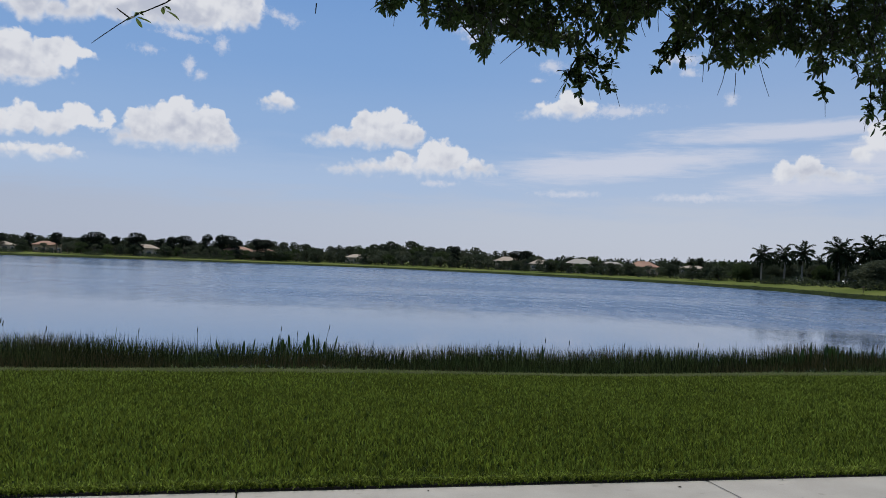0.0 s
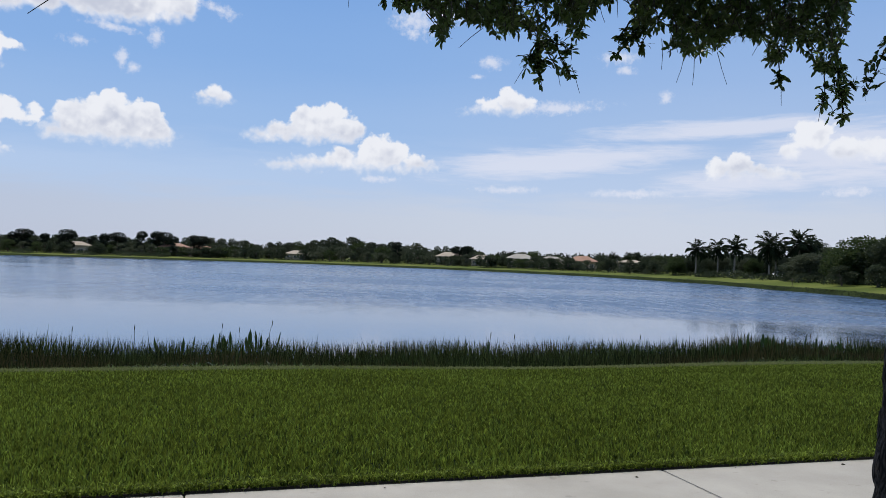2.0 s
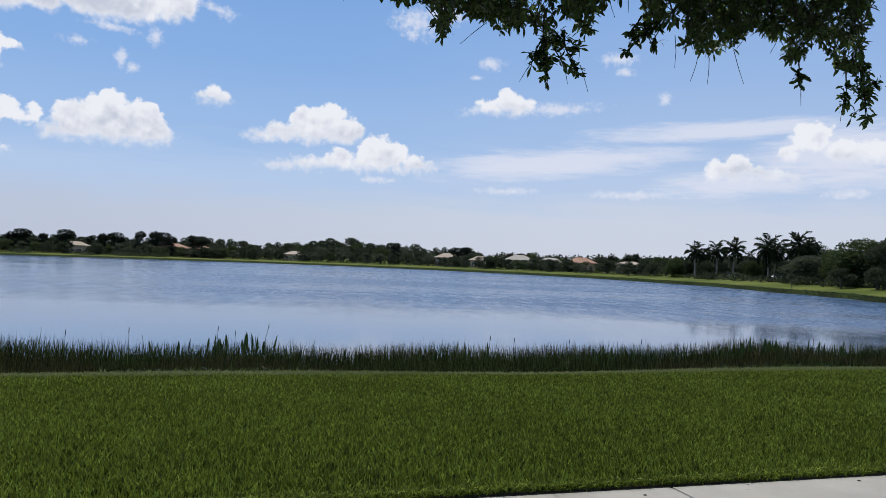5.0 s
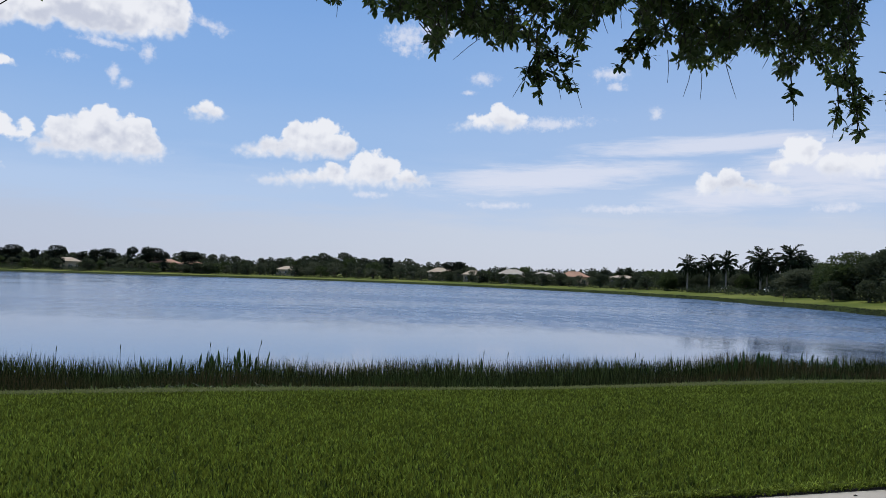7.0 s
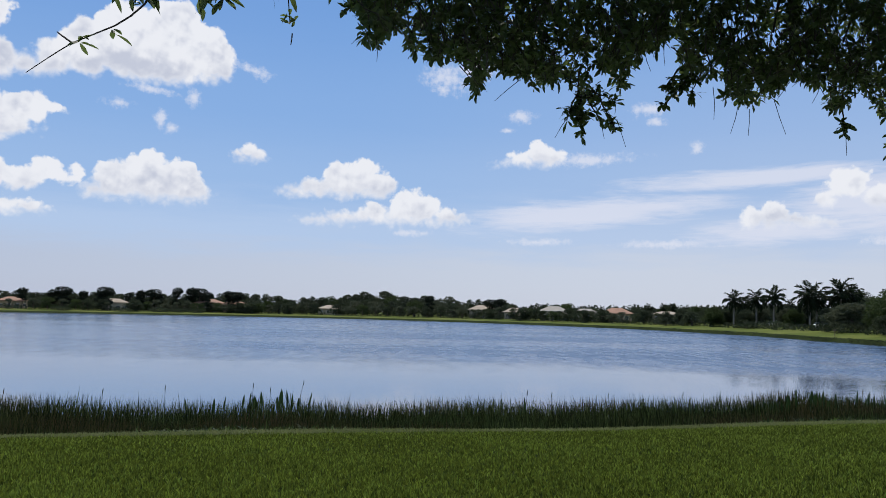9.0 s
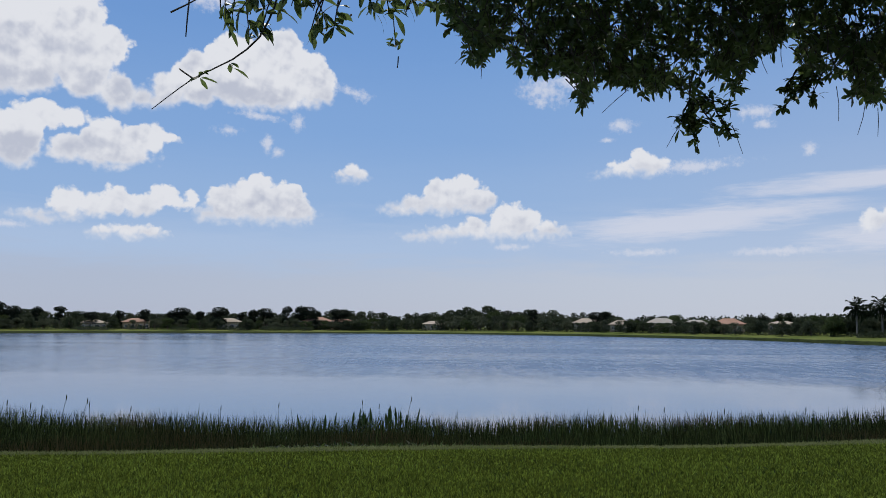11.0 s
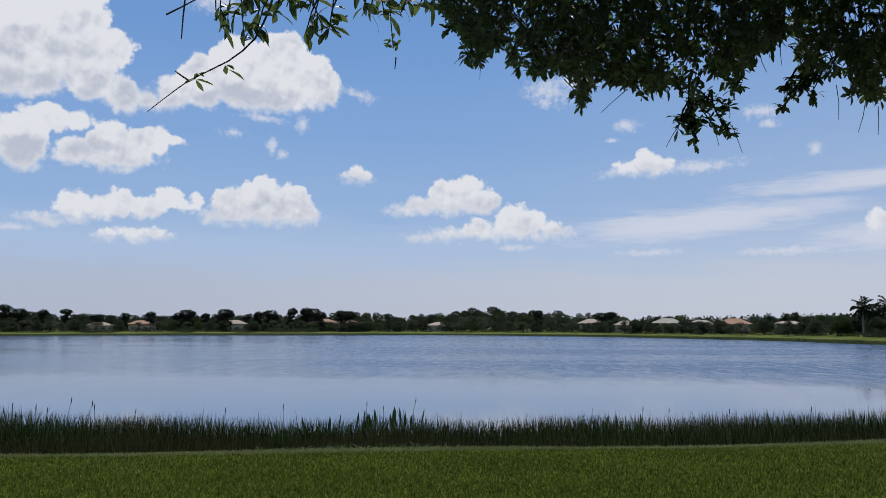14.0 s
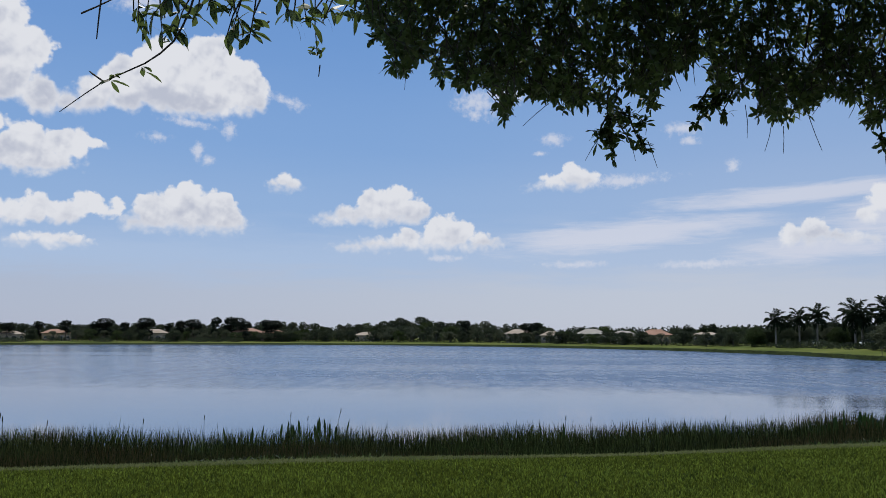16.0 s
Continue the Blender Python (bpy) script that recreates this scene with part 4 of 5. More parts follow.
# the long bare shoot that reaches out to the side, with a few whorls
shoot = [(-0.98, 3.25, 2.92), (-1.01, 3.25, 2.80), (-1.033, 3.25, 2.744), (-1.063, 3.25, 2.688), (-1.109, 3.25, 2.644), (-1.16, 3.25, 2.609), (-1.231, 3.25, 2.576), (-1.303, 3.25, 2.543), (-1.354, 3.25, 2.508), (-1.403, 3.25, 2.472), (-1.452, 3.25, 2.435)]
twigs.append(tube(shoot, np.linspace(0.0046, 0.0014, 11), 5))
for line in (((-1.318, 3.25, 2.95), (-1.331, 3.25, 2.777), (-1.335, 3.25, 2.698)), ((-1.395, 3.25, 2.79), (-1.34, 3.25, 2.815), (-1.25, 3.25, 2.86)), ((-1.303, 3.25, 2.543), (-1.345, 3.25, 2.572), (-1.355, 3.25, 2.580)),
             ((-0.74, 4.2, 3.4), (-0.737, 4.2, 3.127), (-0.723, 4.2, 2.975)), ((-0.71, 4.2, 2.93), (-0.712, 4.2, 2.90), (-0.715, 4.2, 2.875))):
    twigs.append(tube(line, [0.0036, 0.003, 0.0022], 5))
near_tips += [np.array(p_) for p_ in ((-1.055, 3.25, 2.70), (-1.075, 3.25, 2.685), (-1.29, 3.25, 2.553), (-1.275, 3.25, 2.545), (-1.18, 3.25, 2.615), (-0.722, 4.2, 2.975), (-0.718, 4.2, 2.97), (-0.73, 4.2, 2.98))]
near_dirs += [np.array(p_) for p_ in ((0.6, 0, -0.3), (-0.5, 0, -0.5), (-0.3, 0, 0.2), (0.2, 0, -0.8), (-0.4, 0, 0.7), (0.8, 0, -0.3), (0.1, 0, -0.9), (-0.8, 0, -0.3))]
leaf_v, leaf_t = join([rosettes(np.array(near_tips[:-8]), np.array(near_dirs[:-8]), rng, 5, 0.074, 0.025), rosettes(np.array(near_tips[-8:]), np.array(near_dirs[-8:]), rng, 4, 0.056, 0.018)])
v, t = rosettes(np.array(leaf_tips), np.array(leaf_dirs), rng, 7, 0.058, 0.0235)
v, t = join([(v, t), (leaf_v, leaf_t)])
tagged(mesh_np("foliage", v - TREE, t, M_LEAF, oak), kind="stuff")
v, t = join(twigs)
tagged(mesh_np("twigwork", v - TREE, t, M_TWIG, oak), kind="stuff")
# the rest of the crown, above and round the trunk
tips, dirs = [], []
while len(tips) < 3600:
    d = rng.normal(0, 1, 3)
    d /= np.linalg.norm(d)
    rad = rng.uniform(0.55, 1.0) ** 0.6
    p = np.array([0.3, -1.0, 5.0]) + d * rad * np.array([3.4, 2.7, 2.2])
    w = p + TREE
    if w[2] < 3.0 or (w[1] > 2.6 and w[2] < 1.6 + 0.46 * w[1] and w[0] < 0.75 * w[1]) or (w[0] < -0.2 and w[2] < 4.2) or noise.noise(Vector(w * 0.9)) < -0.12:
        continue
    tips.append(p), dirs.append(d)
v, t = rosettes(np.array(tips), np.array(dirs), rng, 5, 0.12, 0.05)
mesh_np("crown", v, t, M_LEAF, oak)


# ---------------------------------------------------------------- trees of the far shore
def clump_leaves(blobs, per_area, size, rng, aspect=0.6, core=0.72):
    """Leafy sprigs scattered over and in a set of ellipsoids (x, y, z, rx, ry, rz)."""
    cs, ax = [], []
    for bx, by, bz, rx, ry, rz in blobs:
        n = int(per_area * (rx * ry + ry * rz + rx * rz))
        d = rng.normal(0, 1, (n, 3))
        d /= np.linalg.norm(d, axis=1)[:, None]
        rad = rng.uniform(core, 1.08, (n, 1))
        cs.append(np.array([bx, by, bz]) + d * rad * np.array([rx, ry, rz]))
        ax.append(d + rng.normal(0, 0.6, (n, 3)))
    cs, ax = np.concatenate(cs), np.concatenate(ax)
    n = len(cs)
    ax /= np.linalg.norm(ax, axis=1)[:, None]
    side = np.cross(ax, rng.normal(0, 1, (n, 3)))
    side /= np.linalg.norm(side, axis=1)[:, None] + 1e-9
    L = size * rng.uniform(0.6, 1.4, (n, 1))
    W = L * aspect * 0.5
    v = np.stack([cs - ax * L * 0.5, cs + side * W, cs + ax * L * 0.5, cs - side * W], 1)
    t = (np.arange(n) * 4)[:, None, None] + np.array([(0, 1, 2), (0, 2, 3)])[None]
    return v.reshape(-1, 3), t.reshape(-1, 3)


def broad_tree(seed, tall, wide, mat, leaf=0.6, dens=15, trunk_h=0.16, clump=1.0, label="dark green broad-leaved tree on the far shore", name="shore_tree"):
    """Rounded, uneven crown on a forked trunk; 'tall' and 'wide' in metres."""
    r = np.random.default_rng(seed)
    ob = thing(name, (0, 0, -200), label, "tree", "trees round the lake")
    blobs = []
    for k in range(22):
        a, f = r.uniform(0, 2 * math.pi), r.uniform(0, 1)
        zz = tall * (trunk_h + (0.93 - trunk_h) * f)
        ring = wide * 0.5 * math.sqrt(max(0.05, 1 - (1.7 * (f - 0.38)) ** 2)) * r.uniform(0.3, 0.95 if clump == 1.0 else 0.78)
        rr = wide * r.uniform(0.11, 0.23) * clump
        blobs.append((ring * math.cos(a), ring * math.sin(a), min(zz, tall - rr * 0.6), rr, rr, rr * r.uniform(0.6, 0.85)))
    pieces_ = [tube([(0, 0, -0.4), (0.05, 0, tall * 0.18), (0.1, 0.05, tall * 0.45)], [wide * 0.04, wide * 0.03, wide * 0.02], 7)]
    for b in blobs[:5]:
        pieces_.append(tube([(0.05, 0, tall * 0.2), (b[0] * 0.6, b[1] * 0.6, b[2] * 0.75), b[:3]], [wide * 0.022, wide * 0.015, 0.03], 5))
    mesh_np("trunk", *join(pieces_), M_TRUNK, ob)
    mesh_np("crown", *clump_leaves(blobs, dens, leaf, r), mat, ob)
    return ob


def pine_tree(seed, tall, wide):
    """Clear stem, a rounded domed head and a few separate puffs of needles below it, as old slash pines have."""
    r = np.random.default_rng(seed)
    ob = thing("pine_tree", (0, 0, -200), "tall dark pine with clear stem and rounded tufted head", "pine tree", "pines on the far shore")
    head = wide * 0.40
    blobs = [(r.normal(0, 0.2), r.normal(0, 0.2), tall - head * 0.62, head * 1.05, head * 1.05, head * 0.62)]
    for k in range(6):
        a = 2 * math.pi * k / 6 + r.uniform(-0.4, 0.4)
        rr = wide * r.uniform(0.15, 0.22)
        blobs.append((head * 0.75 * math.cos(a), head * 0.75 * math.sin(a), tall - head * r.uniform(0.7, 1.15), rr, rr, rr * 0.75))
    for k in range(8):
        a, rr = r.uniform(0, 2 * math.pi), wide * r.uniform(0.15, 0.24)
        ring = wide * r.uniform(0.12, 0.42)
        blobs.append((ring * math.cos(a), ring * math.sin(a), tall * r.uniform(0.28, 0.78), rr * 1.15, rr * 1.15, rr * 0.7))
    ps = [tube([(0, 0, -0.4), (0.12, 0.05, tall * 0.4), (-0.05, 0.1, tall * 0.7), (0.0, 0.1, tall * 0.92)], [0.26, 0.2, 0.16, 0.07], 7)]
    for b in blobs:
        ps.append(tube([(0.0, 0.08, min(b[2] - 0.7, tall * 0.8)), (b[0] * 0.6, b[1] * 0.6, b[2] - 0.35), b[:3]], [0.09, 0.06, 0.02], 4))
    mesh_np("trunk", *join(ps), M_TRUNK, ob)
    mesh_np("crown", *clump_leaves(blobs, 38, 0.46, r, 0.75, 0.5), M_PINE, ob)
    return ob


def royal_palm(seed, tall, spread, fronds=20):
    """Pale smooth stem, green crownshaft, arching feathered fronds."""
    r = np.random.default_rng(seed)
    ob = thing("royal_palm", (0, 0, -200), "tall royal palm with pale trunk and arching dark fronds", "palm tree", "palms on the far bank")
    top = tall - spread * 0.85
    mesh_np("trunk", *tube([(0, 0, -0.4), (0.02, 0, top * 0.3), (0.06, 0.03, top * 0.7), (0.08, 0.04, top - 0.9)], [0.28, 0.24, 0.25, 0.17], 10), M_PALM_TRUNK, ob, True)
    mesh_np("crownshaft", *tube([(0.08, 0.04, top - 0.95), (0.09, 0.04, top - 0.4), (0.09, 0.04, top + 0.15)], [0.18, 0.17, 0.08], 8), M_PALM, ob, True)
    for k in range(fronds):
        a = 2.399 * k + r.uniform(-0.2, 0.2)
        lift = 1.5 - 2.35 * (k / (fronds - 1)) ** 0.9 + r.uniform(-0.1, 0.1)
        n, L = 9, spread * r.uniform(1.0, 1.25)
        pts, ang, p = [], lift, np.array([0.09, 0.04, top])
        for i in range(n):
            pts.append(p.copy())
            p = p + L / (n - 1) * np.array([math.cos(a) * math.cos(ang), math.sin(a) * math.cos(ang), math.sin(ang)])
            ang -= 0.03 + 0.042 * i
        pts = np.array(pts)
        ps = [tube(pts, np.linspace(0.04, 0.01, n), 4)]
        side = np.array([-math.sin(a), math.cos(a), 0])
        cs, ax, ln = [], [], []
        for q in np.linspace(0.08, 1.0, 22):
            c0 = np.array([np.interp(q * (n - 1), range(n), pts[:, j]) for j in range(3)])
            for sg in (-1, 1):
                cs.append(c0)
                ax.append(side * sg * 0.75 + (pts[min(n - 1, int(q * (n - 1)) + 1)] - pts[max(0, int(q * (n - 1)) - 1)]) * 0.9 + np.array([0, 0, r.uniform(-0.5, 0.1)]))
                ln.append(spread * 0.25 * (0.5 + math.sin(math.pi * min(q, 0.93))) * r.uniform(0.8, 1.1))
        ps.append(leaf_set(np.array(cs), np.array(ax), np.array(ln), np.full(len(cs), 0.31), r, 0.35))
        mesh_np("frond", *join(ps), M_PALM, ob)
    return ob


def put(src, a, r, top_el=None, tall=1.0, rng=None, squash=1.0, zoff=0.0):
    """A copy at azimuth a and distance r, scaled so that its top stands at that elevation as seen from the path."""
    x, y = polar(a, r)
    z = float(ground_z(x, y))
    s = 1.0 if top_el is None else (1.62 + r * math.tan(radians(top_el)) - z) / tall
    return copy_thing(src, pose(x, y, z + zoff, 0, 0, rng.uniform(0, 360)) @ Matrix.Diagonal((s * squash, s * squash, s, 1)))


def sky_line(a):
    return np.interp(a, [-60, -36, -33, -29, -25, -22, -18, -14, -12.5, -9, -6.4, -4, -2, -0.5, 2, 3.5, 6, 7.5, 10.3, 12, 14.5, 17, 20, 24, 28, 30, 34, 60],
                     [1.0, 1.15, 1.0, 0.86, 0.9, 0.88, 0.92, 0.85, 1.12, 0.84, 0.92, 1.32, 1.42, 1.08, 1.25, 0.92, 0.98, 0.5, 0.92, 0.5, 0.6, 0.8, 0.82, 0.85, 1.3, 1.0, 1.2, 1.6])


rng = np.random.default_rng(31)
BROAD = [(broad_tree(100 + k, 8.0, w, m), 8.0) for k, (w, m) in enumerate([(7.5, M_FAR), (9.0, M_FAR), (6.5, M_FAR_GREY), (8.5, M_FAR_LIGHT), (7.0, M_FAR_GREY), (10.0, M_FAR)])]
FINE = [(broad_tree(120 + k, 8.0, w, m, 0.34, 58, 0.10, 1.3, "full green tree on the mown lake bank"), 8.0) for k, (w, m) in enumerate([(7.5, M_FAR), (9.0, M_FAR), (8.5, M_FAR_LIGHT), (8.0, M_FAR_GREY)])]
PINES = [(pine_tree(130 + k, 10.0, w), 10.0) for k, w in enumerate((5.5, 5.0, 6.5))]
PALM_A, PALM_B = royal_palm(140, 11.0, 3.4, 20), royal_palm(141, 11.0, 3.9, 23)
masters = [b for b, _ in BROAD + FINE] + [p for p, _ in PINES] + [PALM_A, PALM_B]

# houses: azimuth, elevation of the ridge, width in degrees, tan / red / grey roof
HOUSES = [(-28.7, 0.34, 1.6, 0), (-26.1, 0.47, 1.7, 1), (-20.2, 0.50, 1.6, 0), (-14.2, 0.60, 1.9, 1), (-12.5, 0.48, 2.0, 1), (-6.0, 0.38, 1.8, 0), (4.6, 0.60, 1.8, 0), (6.9, 0.46, 1.5, 0),
          (9.6, 0.63, 1.9, 2), (11.8, 0.50, 1.8, 2), (13.9, 0.60, 2.0, 1), (17.2, 0.42, 1.8, 0)]


def house(a, ridge_el, deg, kind):
    r = float(shore(a)) + 34
    x, y = polar(a, r)
    z = float(ground_z(x, y)) - 0.1
    wide, ridge = r * math.tan(radians(deg)), 1.62 + r * math.tan(radians(ridge_el)) - z
    wall_h = max(2.6, ridge - 1.9)
    deep = wide * 0.8
    tone, roof_m = ("tan", "terracotta red", "pale grey")[kind], (M_ROOF_TAN, M_ROOF_RED, M_ROOF_GREY)[kind]
    ob = thing("house", (x, y, z), "stucco lakeside house with hipped %s tile roof behind trees" % tone, "house", "houses on the far shore", -a)
    wall_m = M_WALL if kind != 1 else M_WALL_TAN
    part("wall", box_bm(-wide / 2, wide / 2, -deep / 2, deep / 2, 0, wall_h, 0.03), wall_m, ob)
    o, e = 0.7, wide * 0.18
    X, Y = wide / 2 + o, deep / 2 + o
    vs = [(-X, -Y, wall_h), (X, -Y, wall_h), (X, Y, wall_h), (-X, Y, wall_h), (-X, -Y, wall_h + 0.18), (X, -Y, wall_h + 0.18), (X, Y, wall_h + 0.18), (-X, Y, wall_h + 0.18), (-e, 0, ridge), (e, 0, ridge)]
    mesh_ob("roof", vs, [(3, 2, 1, 0), (0, 1, 5, 4), (1, 2, 6, 5), (2, 3, 7, 6), (3, 0, 4, 7), (4, 5, 9, 8), (5, 6, 9), (6, 7, 8, 9), (7, 4, 8)], roof_m, ob)
    n = max(3, int(wide / 2.6))
    for k in range(n):
        cx = -wide / 2 + wide * (k + 0.5) / n
        door = k == n // 2
        z0, z1, hw = (0.05, 2.2, 0.95) if door else (0.9, 2.1, 0.62)
        win = part("door" if door else "window", box_bm(cx - hw, cx + hw, -deep / 2 - 0.06, -deep / 2 - 0.003, z0, z1, 0.02), M_TRIM, ob)
        part("pane", box_bm(cx - hw + 0.1, cx - 0.03, -deep / 2 - 0.08, -deep / 2 - 0.064, z0 + 0.1, z1 - 0.1), M_GLASS, win)
        part("pane", box_bm(cx + 0.03, cx + hw - 0.1, -deep / 2 - 0.08, -deep / 2 - 0.064, z0 + 0.1, z1 - 0.1), M_GLASS, win)
    return ob


for h_ in HOUSES:
    house(*h_)


def by_house(a):
    return min((abs(a - h_[0]) / (h_[2] * 0.6) for h_ in HOUSES), default=9)


# tall trees that make the skyline
a = -40.0
while a < 36:
    r = float(shore(a)) + rng.uniform(48, 70)
    src, tall = BROAD[rng.integers(0, 6) if a > -10 else rng.choice([0, 1, 2, 5])]
    if not 19.5 < a < 29:
        put(src, a, r, float(sky_line(a)) * rng.uniform(0.86, 1.06), tall, rng, rng.uniform(0.9, 1.15))
    a += math.degrees(rng.uniform(3.6, 5.6) / r)
# a middle row, left open where the houses stand
a = -42.0
while a < 34:
    r = float(shore(a)) + rng.uniform(28, 44)
    src, tall = BROAD[rng.integers(0, 6)]
    if not 20 < a < 30 and by_house(a) > 1.0:
        put(src, a, r, max(0.3, float(sky_line(a)) * rng.uniform(0.5, 0.8)), tall, rng, rng.uniform(1.0, 1.3))
    a += math.degrees(rng.uniform(4.0, 6.0) / r)
# lower trees on the mown bank
a = -42.0
while a < 34:
    r = float(shore(a)) + rng.uniform(15, 24)
    limit = 0.41 if by_house(a) < 1 else 0.48
    src, tall = BROAD[rng.integers(0, 6)]
    if not (a > 20 and a < 30) and (by_house(a) > 0.7 or a > 0 or rng.random() > 0.6):
        put(src, a, r, max(0.02, limit * rng.uniform(0.66, 1.1)), tall, rng, rng.uniform(1.1, 1.5))
    a += math.degrees(rng.uniform(3.4, 6.0) / r) * (0.6 if by_house(a) < 1.1 else 1.0)
for i, (a, e) in enumerate([(-35, 1.3), (-34.2, 1.45), (-33.4, 1.2), (-32, 1.15), (-30.7, 1.2), (-28.9, 0.86), (-27.1, 0.94), (-25.6, 1.06), (-23.3, 1.2), (-23.9, 1.0), (-22.1, 0.96), (-20.8, 1.26), (-19.4, 0.9), (-18.6, 1.1), (-17.8, 1.2),
                            (-16.3, 1.34), (-15.4, 1.37), (-14.9, 1.33), (-14.3, 1.08), (-13.0, 1.2), (-12.4, 1.16), (0.9, 1.2), (5.8, 1.06), (5.2, 1.03), (-37, 1.3)]):
    src, tall = PINES[i % 3]
    put(src, a, float(shore(a)) + rng.uniform(24, 36), e, tall, rng, 0.95 + 0.17 * (i % 3))
# palms: azimuth, elevation of the top, distance
for i, (a, e, r) in enumerate([(21.5, 1.84, 197), (22.9, 1.94, 199), (23.95, 2.14, 192), (26.1, 2.42, 172), (26.5, 2.0, 176), (27.9, 2.6, 176), (28.5, 2.3, 184), (22.3, 1.5, 214), (25.0, 1.3, 225), (16.0, 0.9, 252), (17.6, 0.95, 250), (8.9, 0.72, 290), (8.0, 0.66, 290), (12.9, 0.7, 255), (17.0, 0.92, 255)]):
    put(PALM_B if i in (3, 5) else PALM_A, a, r, e, 11.0, rng, 1.0 if i < 7 else 0.8)
# the fuller trees and shrubs on the near right bank
for a, r, e, k, q in ((31.6, 146, 2.25, 3, 1.3), (30.2, 152, 1.35, 3, 1.1), (33.6, 140, 2.4, 5, 1.3), (28.5, 158, 1.08, 4, 1.9), (27.3, 170, 0.75, 4, 1.4), (29.6, 190, 1.4, 5, 1.2), (30.8, 185, 1.2, 0, 1.2), (28.9, 200, 1.75, 1, 1.0),
                      (20.2, 206, 0.75, 3, 1.2), (21.0, 212, 0.7, 0, 1.2), (22.2, 208, 0.6, 1, 1.3), (23.2, 206, 0.75, 4, 1.2), (24.6, 200, 0.7, 4, 1.3), (25.2, 196, 0.72, 3, 1.2), (26.8, 196, 0.8, 0, 1.2), (24.0, 230, 0.85, 5, 1.3), (25.8, 225, 0.9, 1, 1.3), (22.0, 235, 0.9, 5, 1.3),
                      (36.0, 128, 2.6, 5, 1.3), (38.5, 120, 2.6, 1, 1.3)):
    src, tall = FINE[{0: 0, 1: 1, 5: 1, 3: 2, 4: 3}[k]]
    put(src, a, r, e, tall, rng, q)
for src in masters:
    for ob in (*src.children_recursive, src):
        bpy.data.objects.remove(ob)

# woods behind everything, and the undergrowth that closes the gaps
blobs = []
for a in np.arange(-62, 60, 0.42):
    r = float(shore(a)) + rng.uniform(75, 100)
    x, y = polar(a, r)
    top = 1.62 + r * math.tan(radians(float(sky_line(a)) * rng.uniform(0.55, 0.85)))
    rr = rng.uniform(2.4, 4.2)
    blobs += [(x, y, top - rr * 0.8, rr, rr, rr * 0.8), (x + rng.normal(0, 2), y, top * 0.45, rr * 1.2, rr, rr)]
woods = tagged(mesh_np("woods", *clump_leaves(blobs, 5.5, 0.95, rng, 0.7), M_WOODS), "dark mixed woods behind the lakeside houses", "woods", kind="stuff")
blobs = []
for a in np.arange(-45, 36, 0.26):
    r = float(shore(a)) + rng.uniform(18, 30)
    x, y = polar(a, r)
    z, rr = float(ground_z(x, y)), rng.uniform(0.5, 1.15)
    blobs.append((x, y, z + rr * 0.6, rr * 1.5, rr * 1.2, rr))
shrubs = tagged(mesh_np("undergrowth", *clump_leaves(blobs, 22, 0.4, rng, 0.7), M_FAR), "dark shrubs and hedges under the shore trees", "shrubs", kind="stuff")
# rough unmown fringe at the far waterline
n = 36000
a = rng.uniform(-40, 42, n)
q = np.radians(a)
r = shore(a) + 1.2 * np.sin(a * 0.9) + 0.7 * np.sin(a * 2.3) + rng.uniform(-0.4, 1.6, n)
x, y = r * np.sin(q), r * np.cos(q)
fringe = tagged(mesh_np("bank_fringe", *blades(x, y, ground_z(x, y) - 0.05, rng.uniform(0.10, 0.28, n), rng.uniform(0.05, 0.14, n), rng.uniform(0.2, 0.9, n), rng, 2), M_FAR), "rough dark grass along the far waterline", "grass", kind="stuff")


# ---------------------------------------------------------------- small things on the right bank
def marker_post(a, r):
    x, y = polar(a, r)
    p = thing("marker_post", (x, y, float(ground_z(x, y))), "short dark post with a small sign on bank", "post")
    mesh_np("post", *tube([(0, 0, -0.3), (0, 0, 0.6), (0, 0, 1.15)], [0.06, 0.055, 0.05], 8), M_POST, p)
    part("sign_board", box_bm(-0.22, 0.22, -0.065, -0.04, 0.78, 1.12, 0.01), M_POST, p)


marker_post(27.5, 143)


def clipped_shrub(a, r, w, h, seed):
    g = np.random.default_rng(seed)
    x, y = polar(a, r)
    p = thing("clipped_shrub", (x, y, float(ground_z(x, y))), "rounded clipped dark green shrub on the mown bank", "shrub", "clipped shrubs on the bank")
    mesh_np("stem", *tube([(0, 0, -0.2), (0, 0, h * 0.5)], [0.06, 0.04], 5), M_TRUNK, p)
    mesh_np("foliage", *clump_leaves([(0, 0, h * 0.5, w / 2, w / 2, h / 2), (w * 0.2, 0.1, h * 0.45, w * 0.4, w * 0.4, h * 0.42)], 60, 0.22, g), M_FAR, p)


for i, (a, r, w, h) in enumerate([(27.0, 158, 2.6, 1.6), (29.9, 146, 2.6, 1.8), (30.8, 143, 2.4, 1.6), (24.9, 180, 2.0, 1.3), (22.3, 192, 3.0, 1.2), (21.7, 193, 2.4, 1.1), (26.3, 166, 1.8, 1.2), (18.3, 214, 2.6, 1.4), (31.9, 139, 2.2, 1.5),
                                  (-29.3, 372, 9.0, 1.9), (-28.3, 372, 7.0, 1.6), (-23.4, 372, 8.0, 1.8), (-19.8, 371, 8.0, 1.6), (-17.4, 370, 9.0, 2.0), (-16.3, 369, 7.0, 1.7), (-15.2, 368, 8.0, 1.8)]):
    clipped_shrub(a, r, w, h, 300 + i)


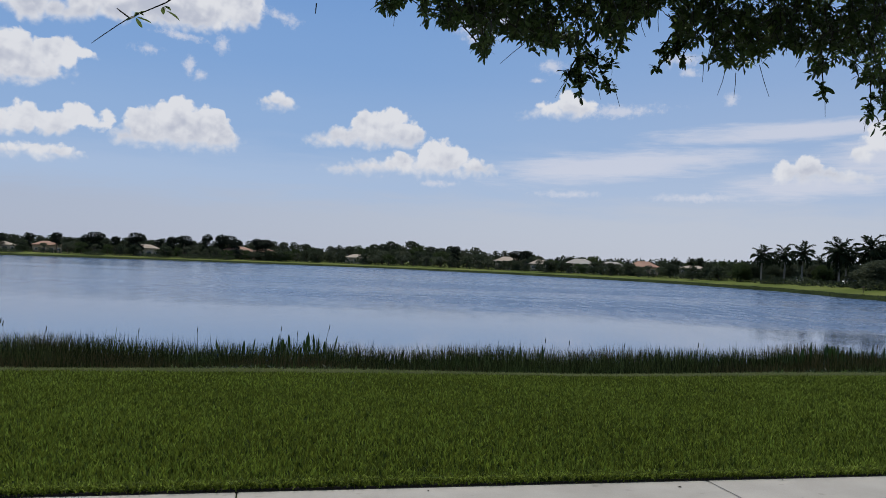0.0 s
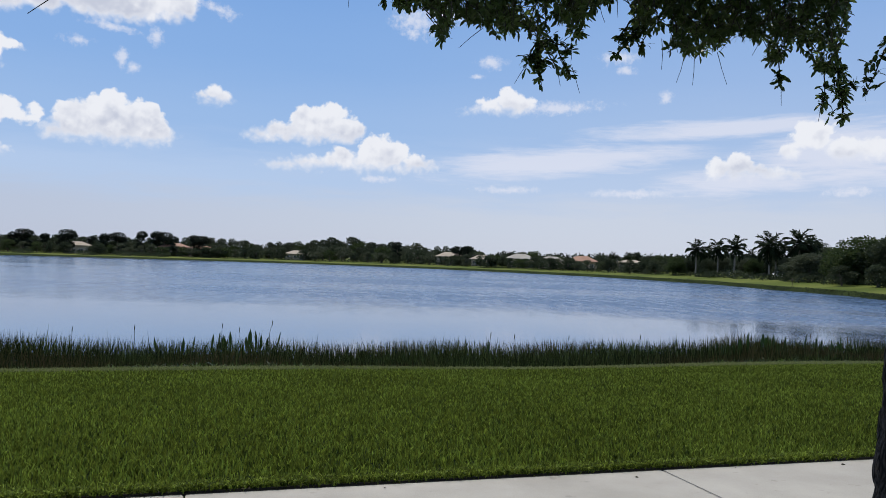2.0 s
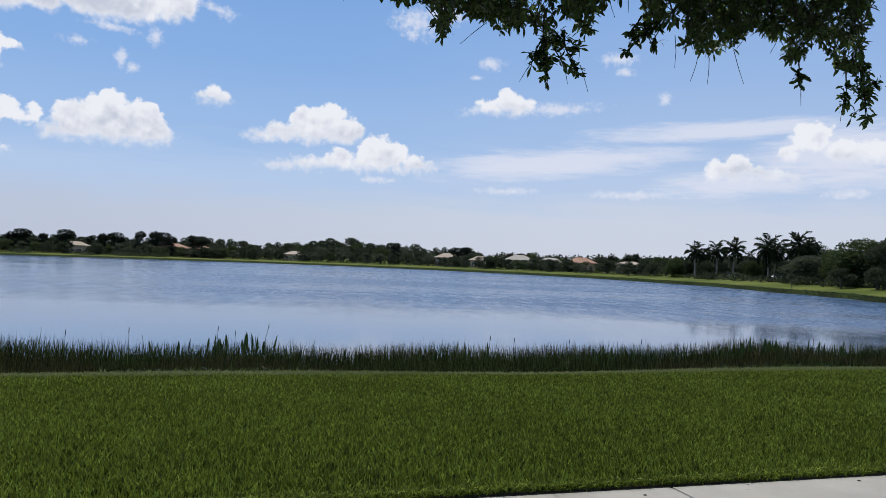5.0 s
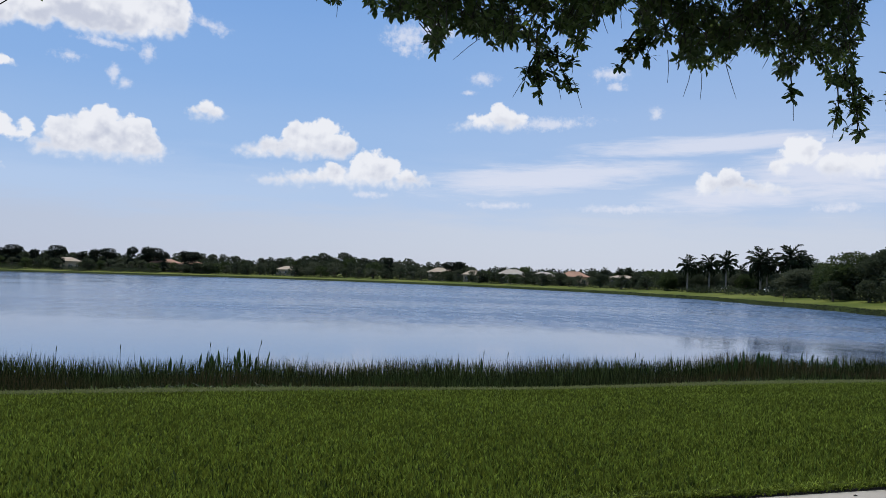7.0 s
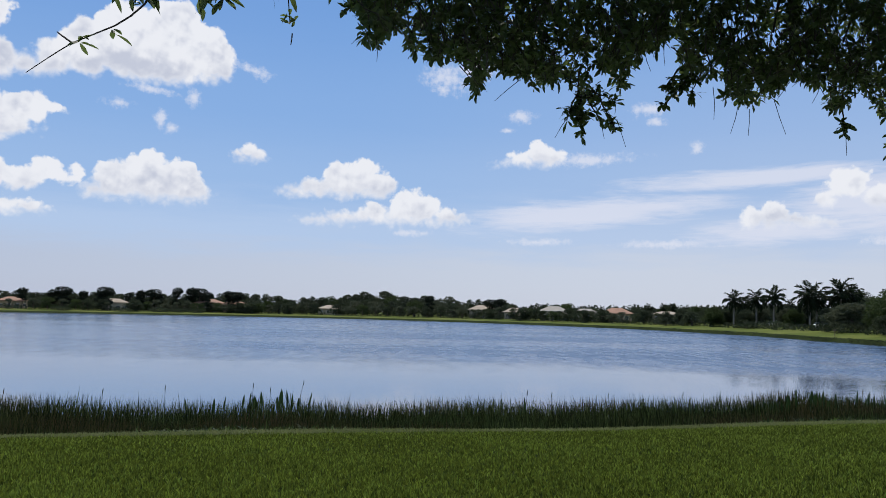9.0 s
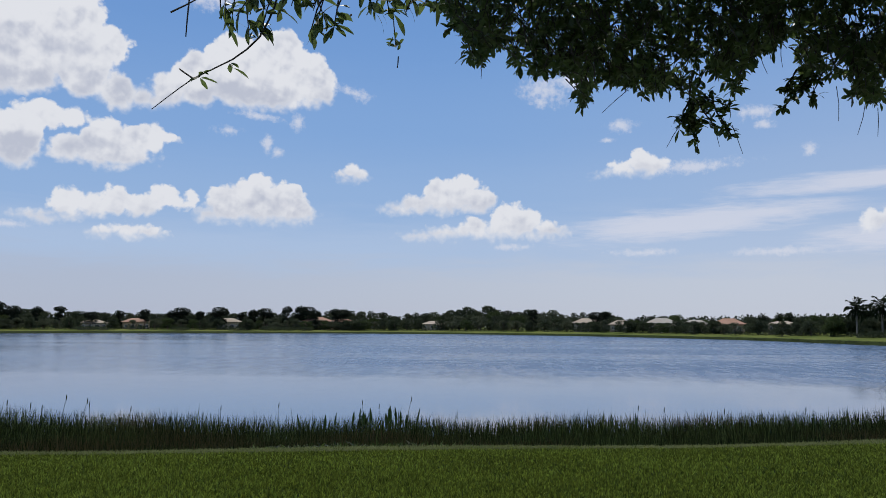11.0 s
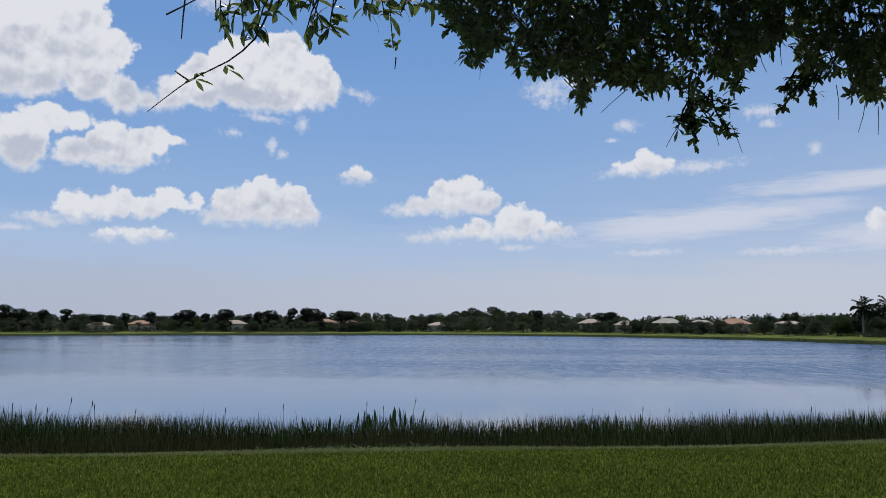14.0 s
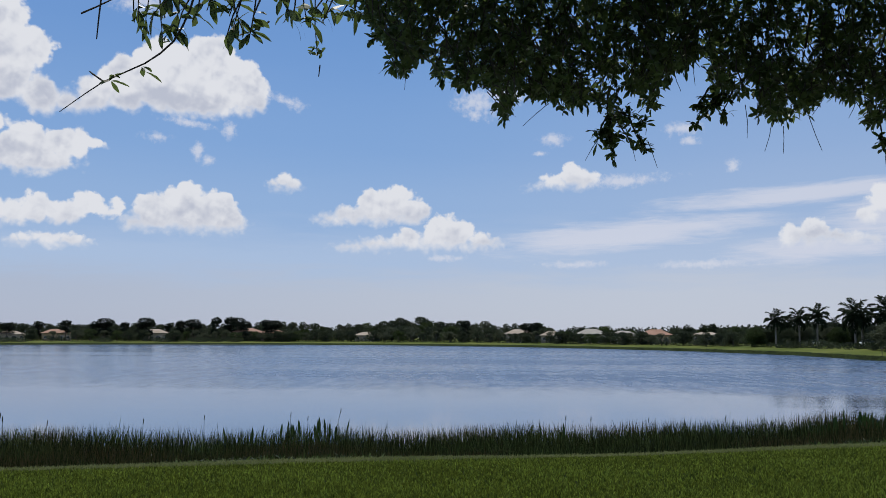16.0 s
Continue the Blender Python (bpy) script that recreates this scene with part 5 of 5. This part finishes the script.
def parked_car(a, r, turn, paint, tone):
    x, y = polar(a, r)
    p = thing("parked_car", (x, y, float(ground_z(x, y))), "%s car parked behind the palms" % tone, "car", "parked cars", turn)
    bm = bmesh.new()
    prof = [(-2.2, 0.35), (-2.25, 0.75), (-1.9, 0.95), (2.0, 0.9), (2.25, 0.7), (2.2, 0.35)]
    rows = [[bm.verts.new((px, sy, pz)) for px, pz in prof] for sy in (-0.88, 0.88)]
    bm.faces.new(rows[0]), bm.faces.new(rows[1][::-1])
    for k in range(6):
        bm.faces.new((rows[0][k], rows[0][(k + 1) % 6], rows[1][(k + 1) % 6], rows[1][k]))
    bmesh.ops.bevel(bm, geom=list(bm.edges), offset=0.06, segments=2, affect="EDGES")
    part("body", bm, paint, p)
    bm = bmesh.new()
    prof = [(-1.8, 0.93), (-1.3, 1.42), (0.4, 1.45), (1.15, 0.92)]
    rows = [[bm.verts.new((px, sy * (0.82 if pz < 1 else 0.66), pz)) for px, pz in prof] for sy in (-1, 1)]
    bm.faces.new(rows[0]), bm.faces.new(rows[1][::-1])
    for k in range(4):
        bm.faces.new((rows[0][k], rows[0][(k + 1) % 4], rows[1][(k + 1) % 4], rows[1][k]))
    part("cabin", bm, M_GLASS, p)
    part("roof_panel", box_bm(-1.25, 0.38, -0.66, 0.66, 1.44, 1.49, 0.02), paint, p)
    for wx in (-1.4, 1.4):
        for wy in (-0.82, 0.82):
            bm = bmesh.new()
            bmesh.ops.create_cone(bm, cap_ends=True, segments=16, radius1=0.33, radius2=0.33, depth=0.2, matrix=pose(wx, wy, 0.33, 90, 0, 0))
            part("wheel", bm, M_RUBBER, p)


parked_car(23.7, 207, 10, M_CAR_WHITE, "white")
parked_car(24.5, 203, 8, M_CAR_WHITE, "white")
parked_car(25.3, 200, 12, M_CAR_DARK, "dark grey")
parked_car(26.9, 186, 10, M_CAR_WHITE, "white")


# ---------------------------------------------------------------- leaf litter on the footpath
def fallen_leaf(x, y, turn, seed):
    r = np.random.default_rng(seed)
    v, t = leaf_set(np.zeros((1, 3)), np.array([[1.0, 0.1, 0.05]]), np.array([0.034]), np.array([0.016]), r, 0.1)
    v[:, 2] -= v[:, 2].min()
    ob = mesh_np("fallen_leaf", v, t, M_TWIG)
    ob.matrix_basis = pose(x, y, 0.0135, 0, 0, turn)
    tagged(ob, "dry brown oak leaf lying on the footpath", "leaf", "leaves on the footpath")


for i, (u, w_) in enumerate([(-0.33, -0.16), (0.62, -0.06), (-2.2, -0.1), (1.6, -0.15)]):
    fallen_leaf(2.07 + 0.97 * u - 0.22 * w_, 6.205 + 0.22 * u + 0.97 * w_, 47 * i, 500 + i)
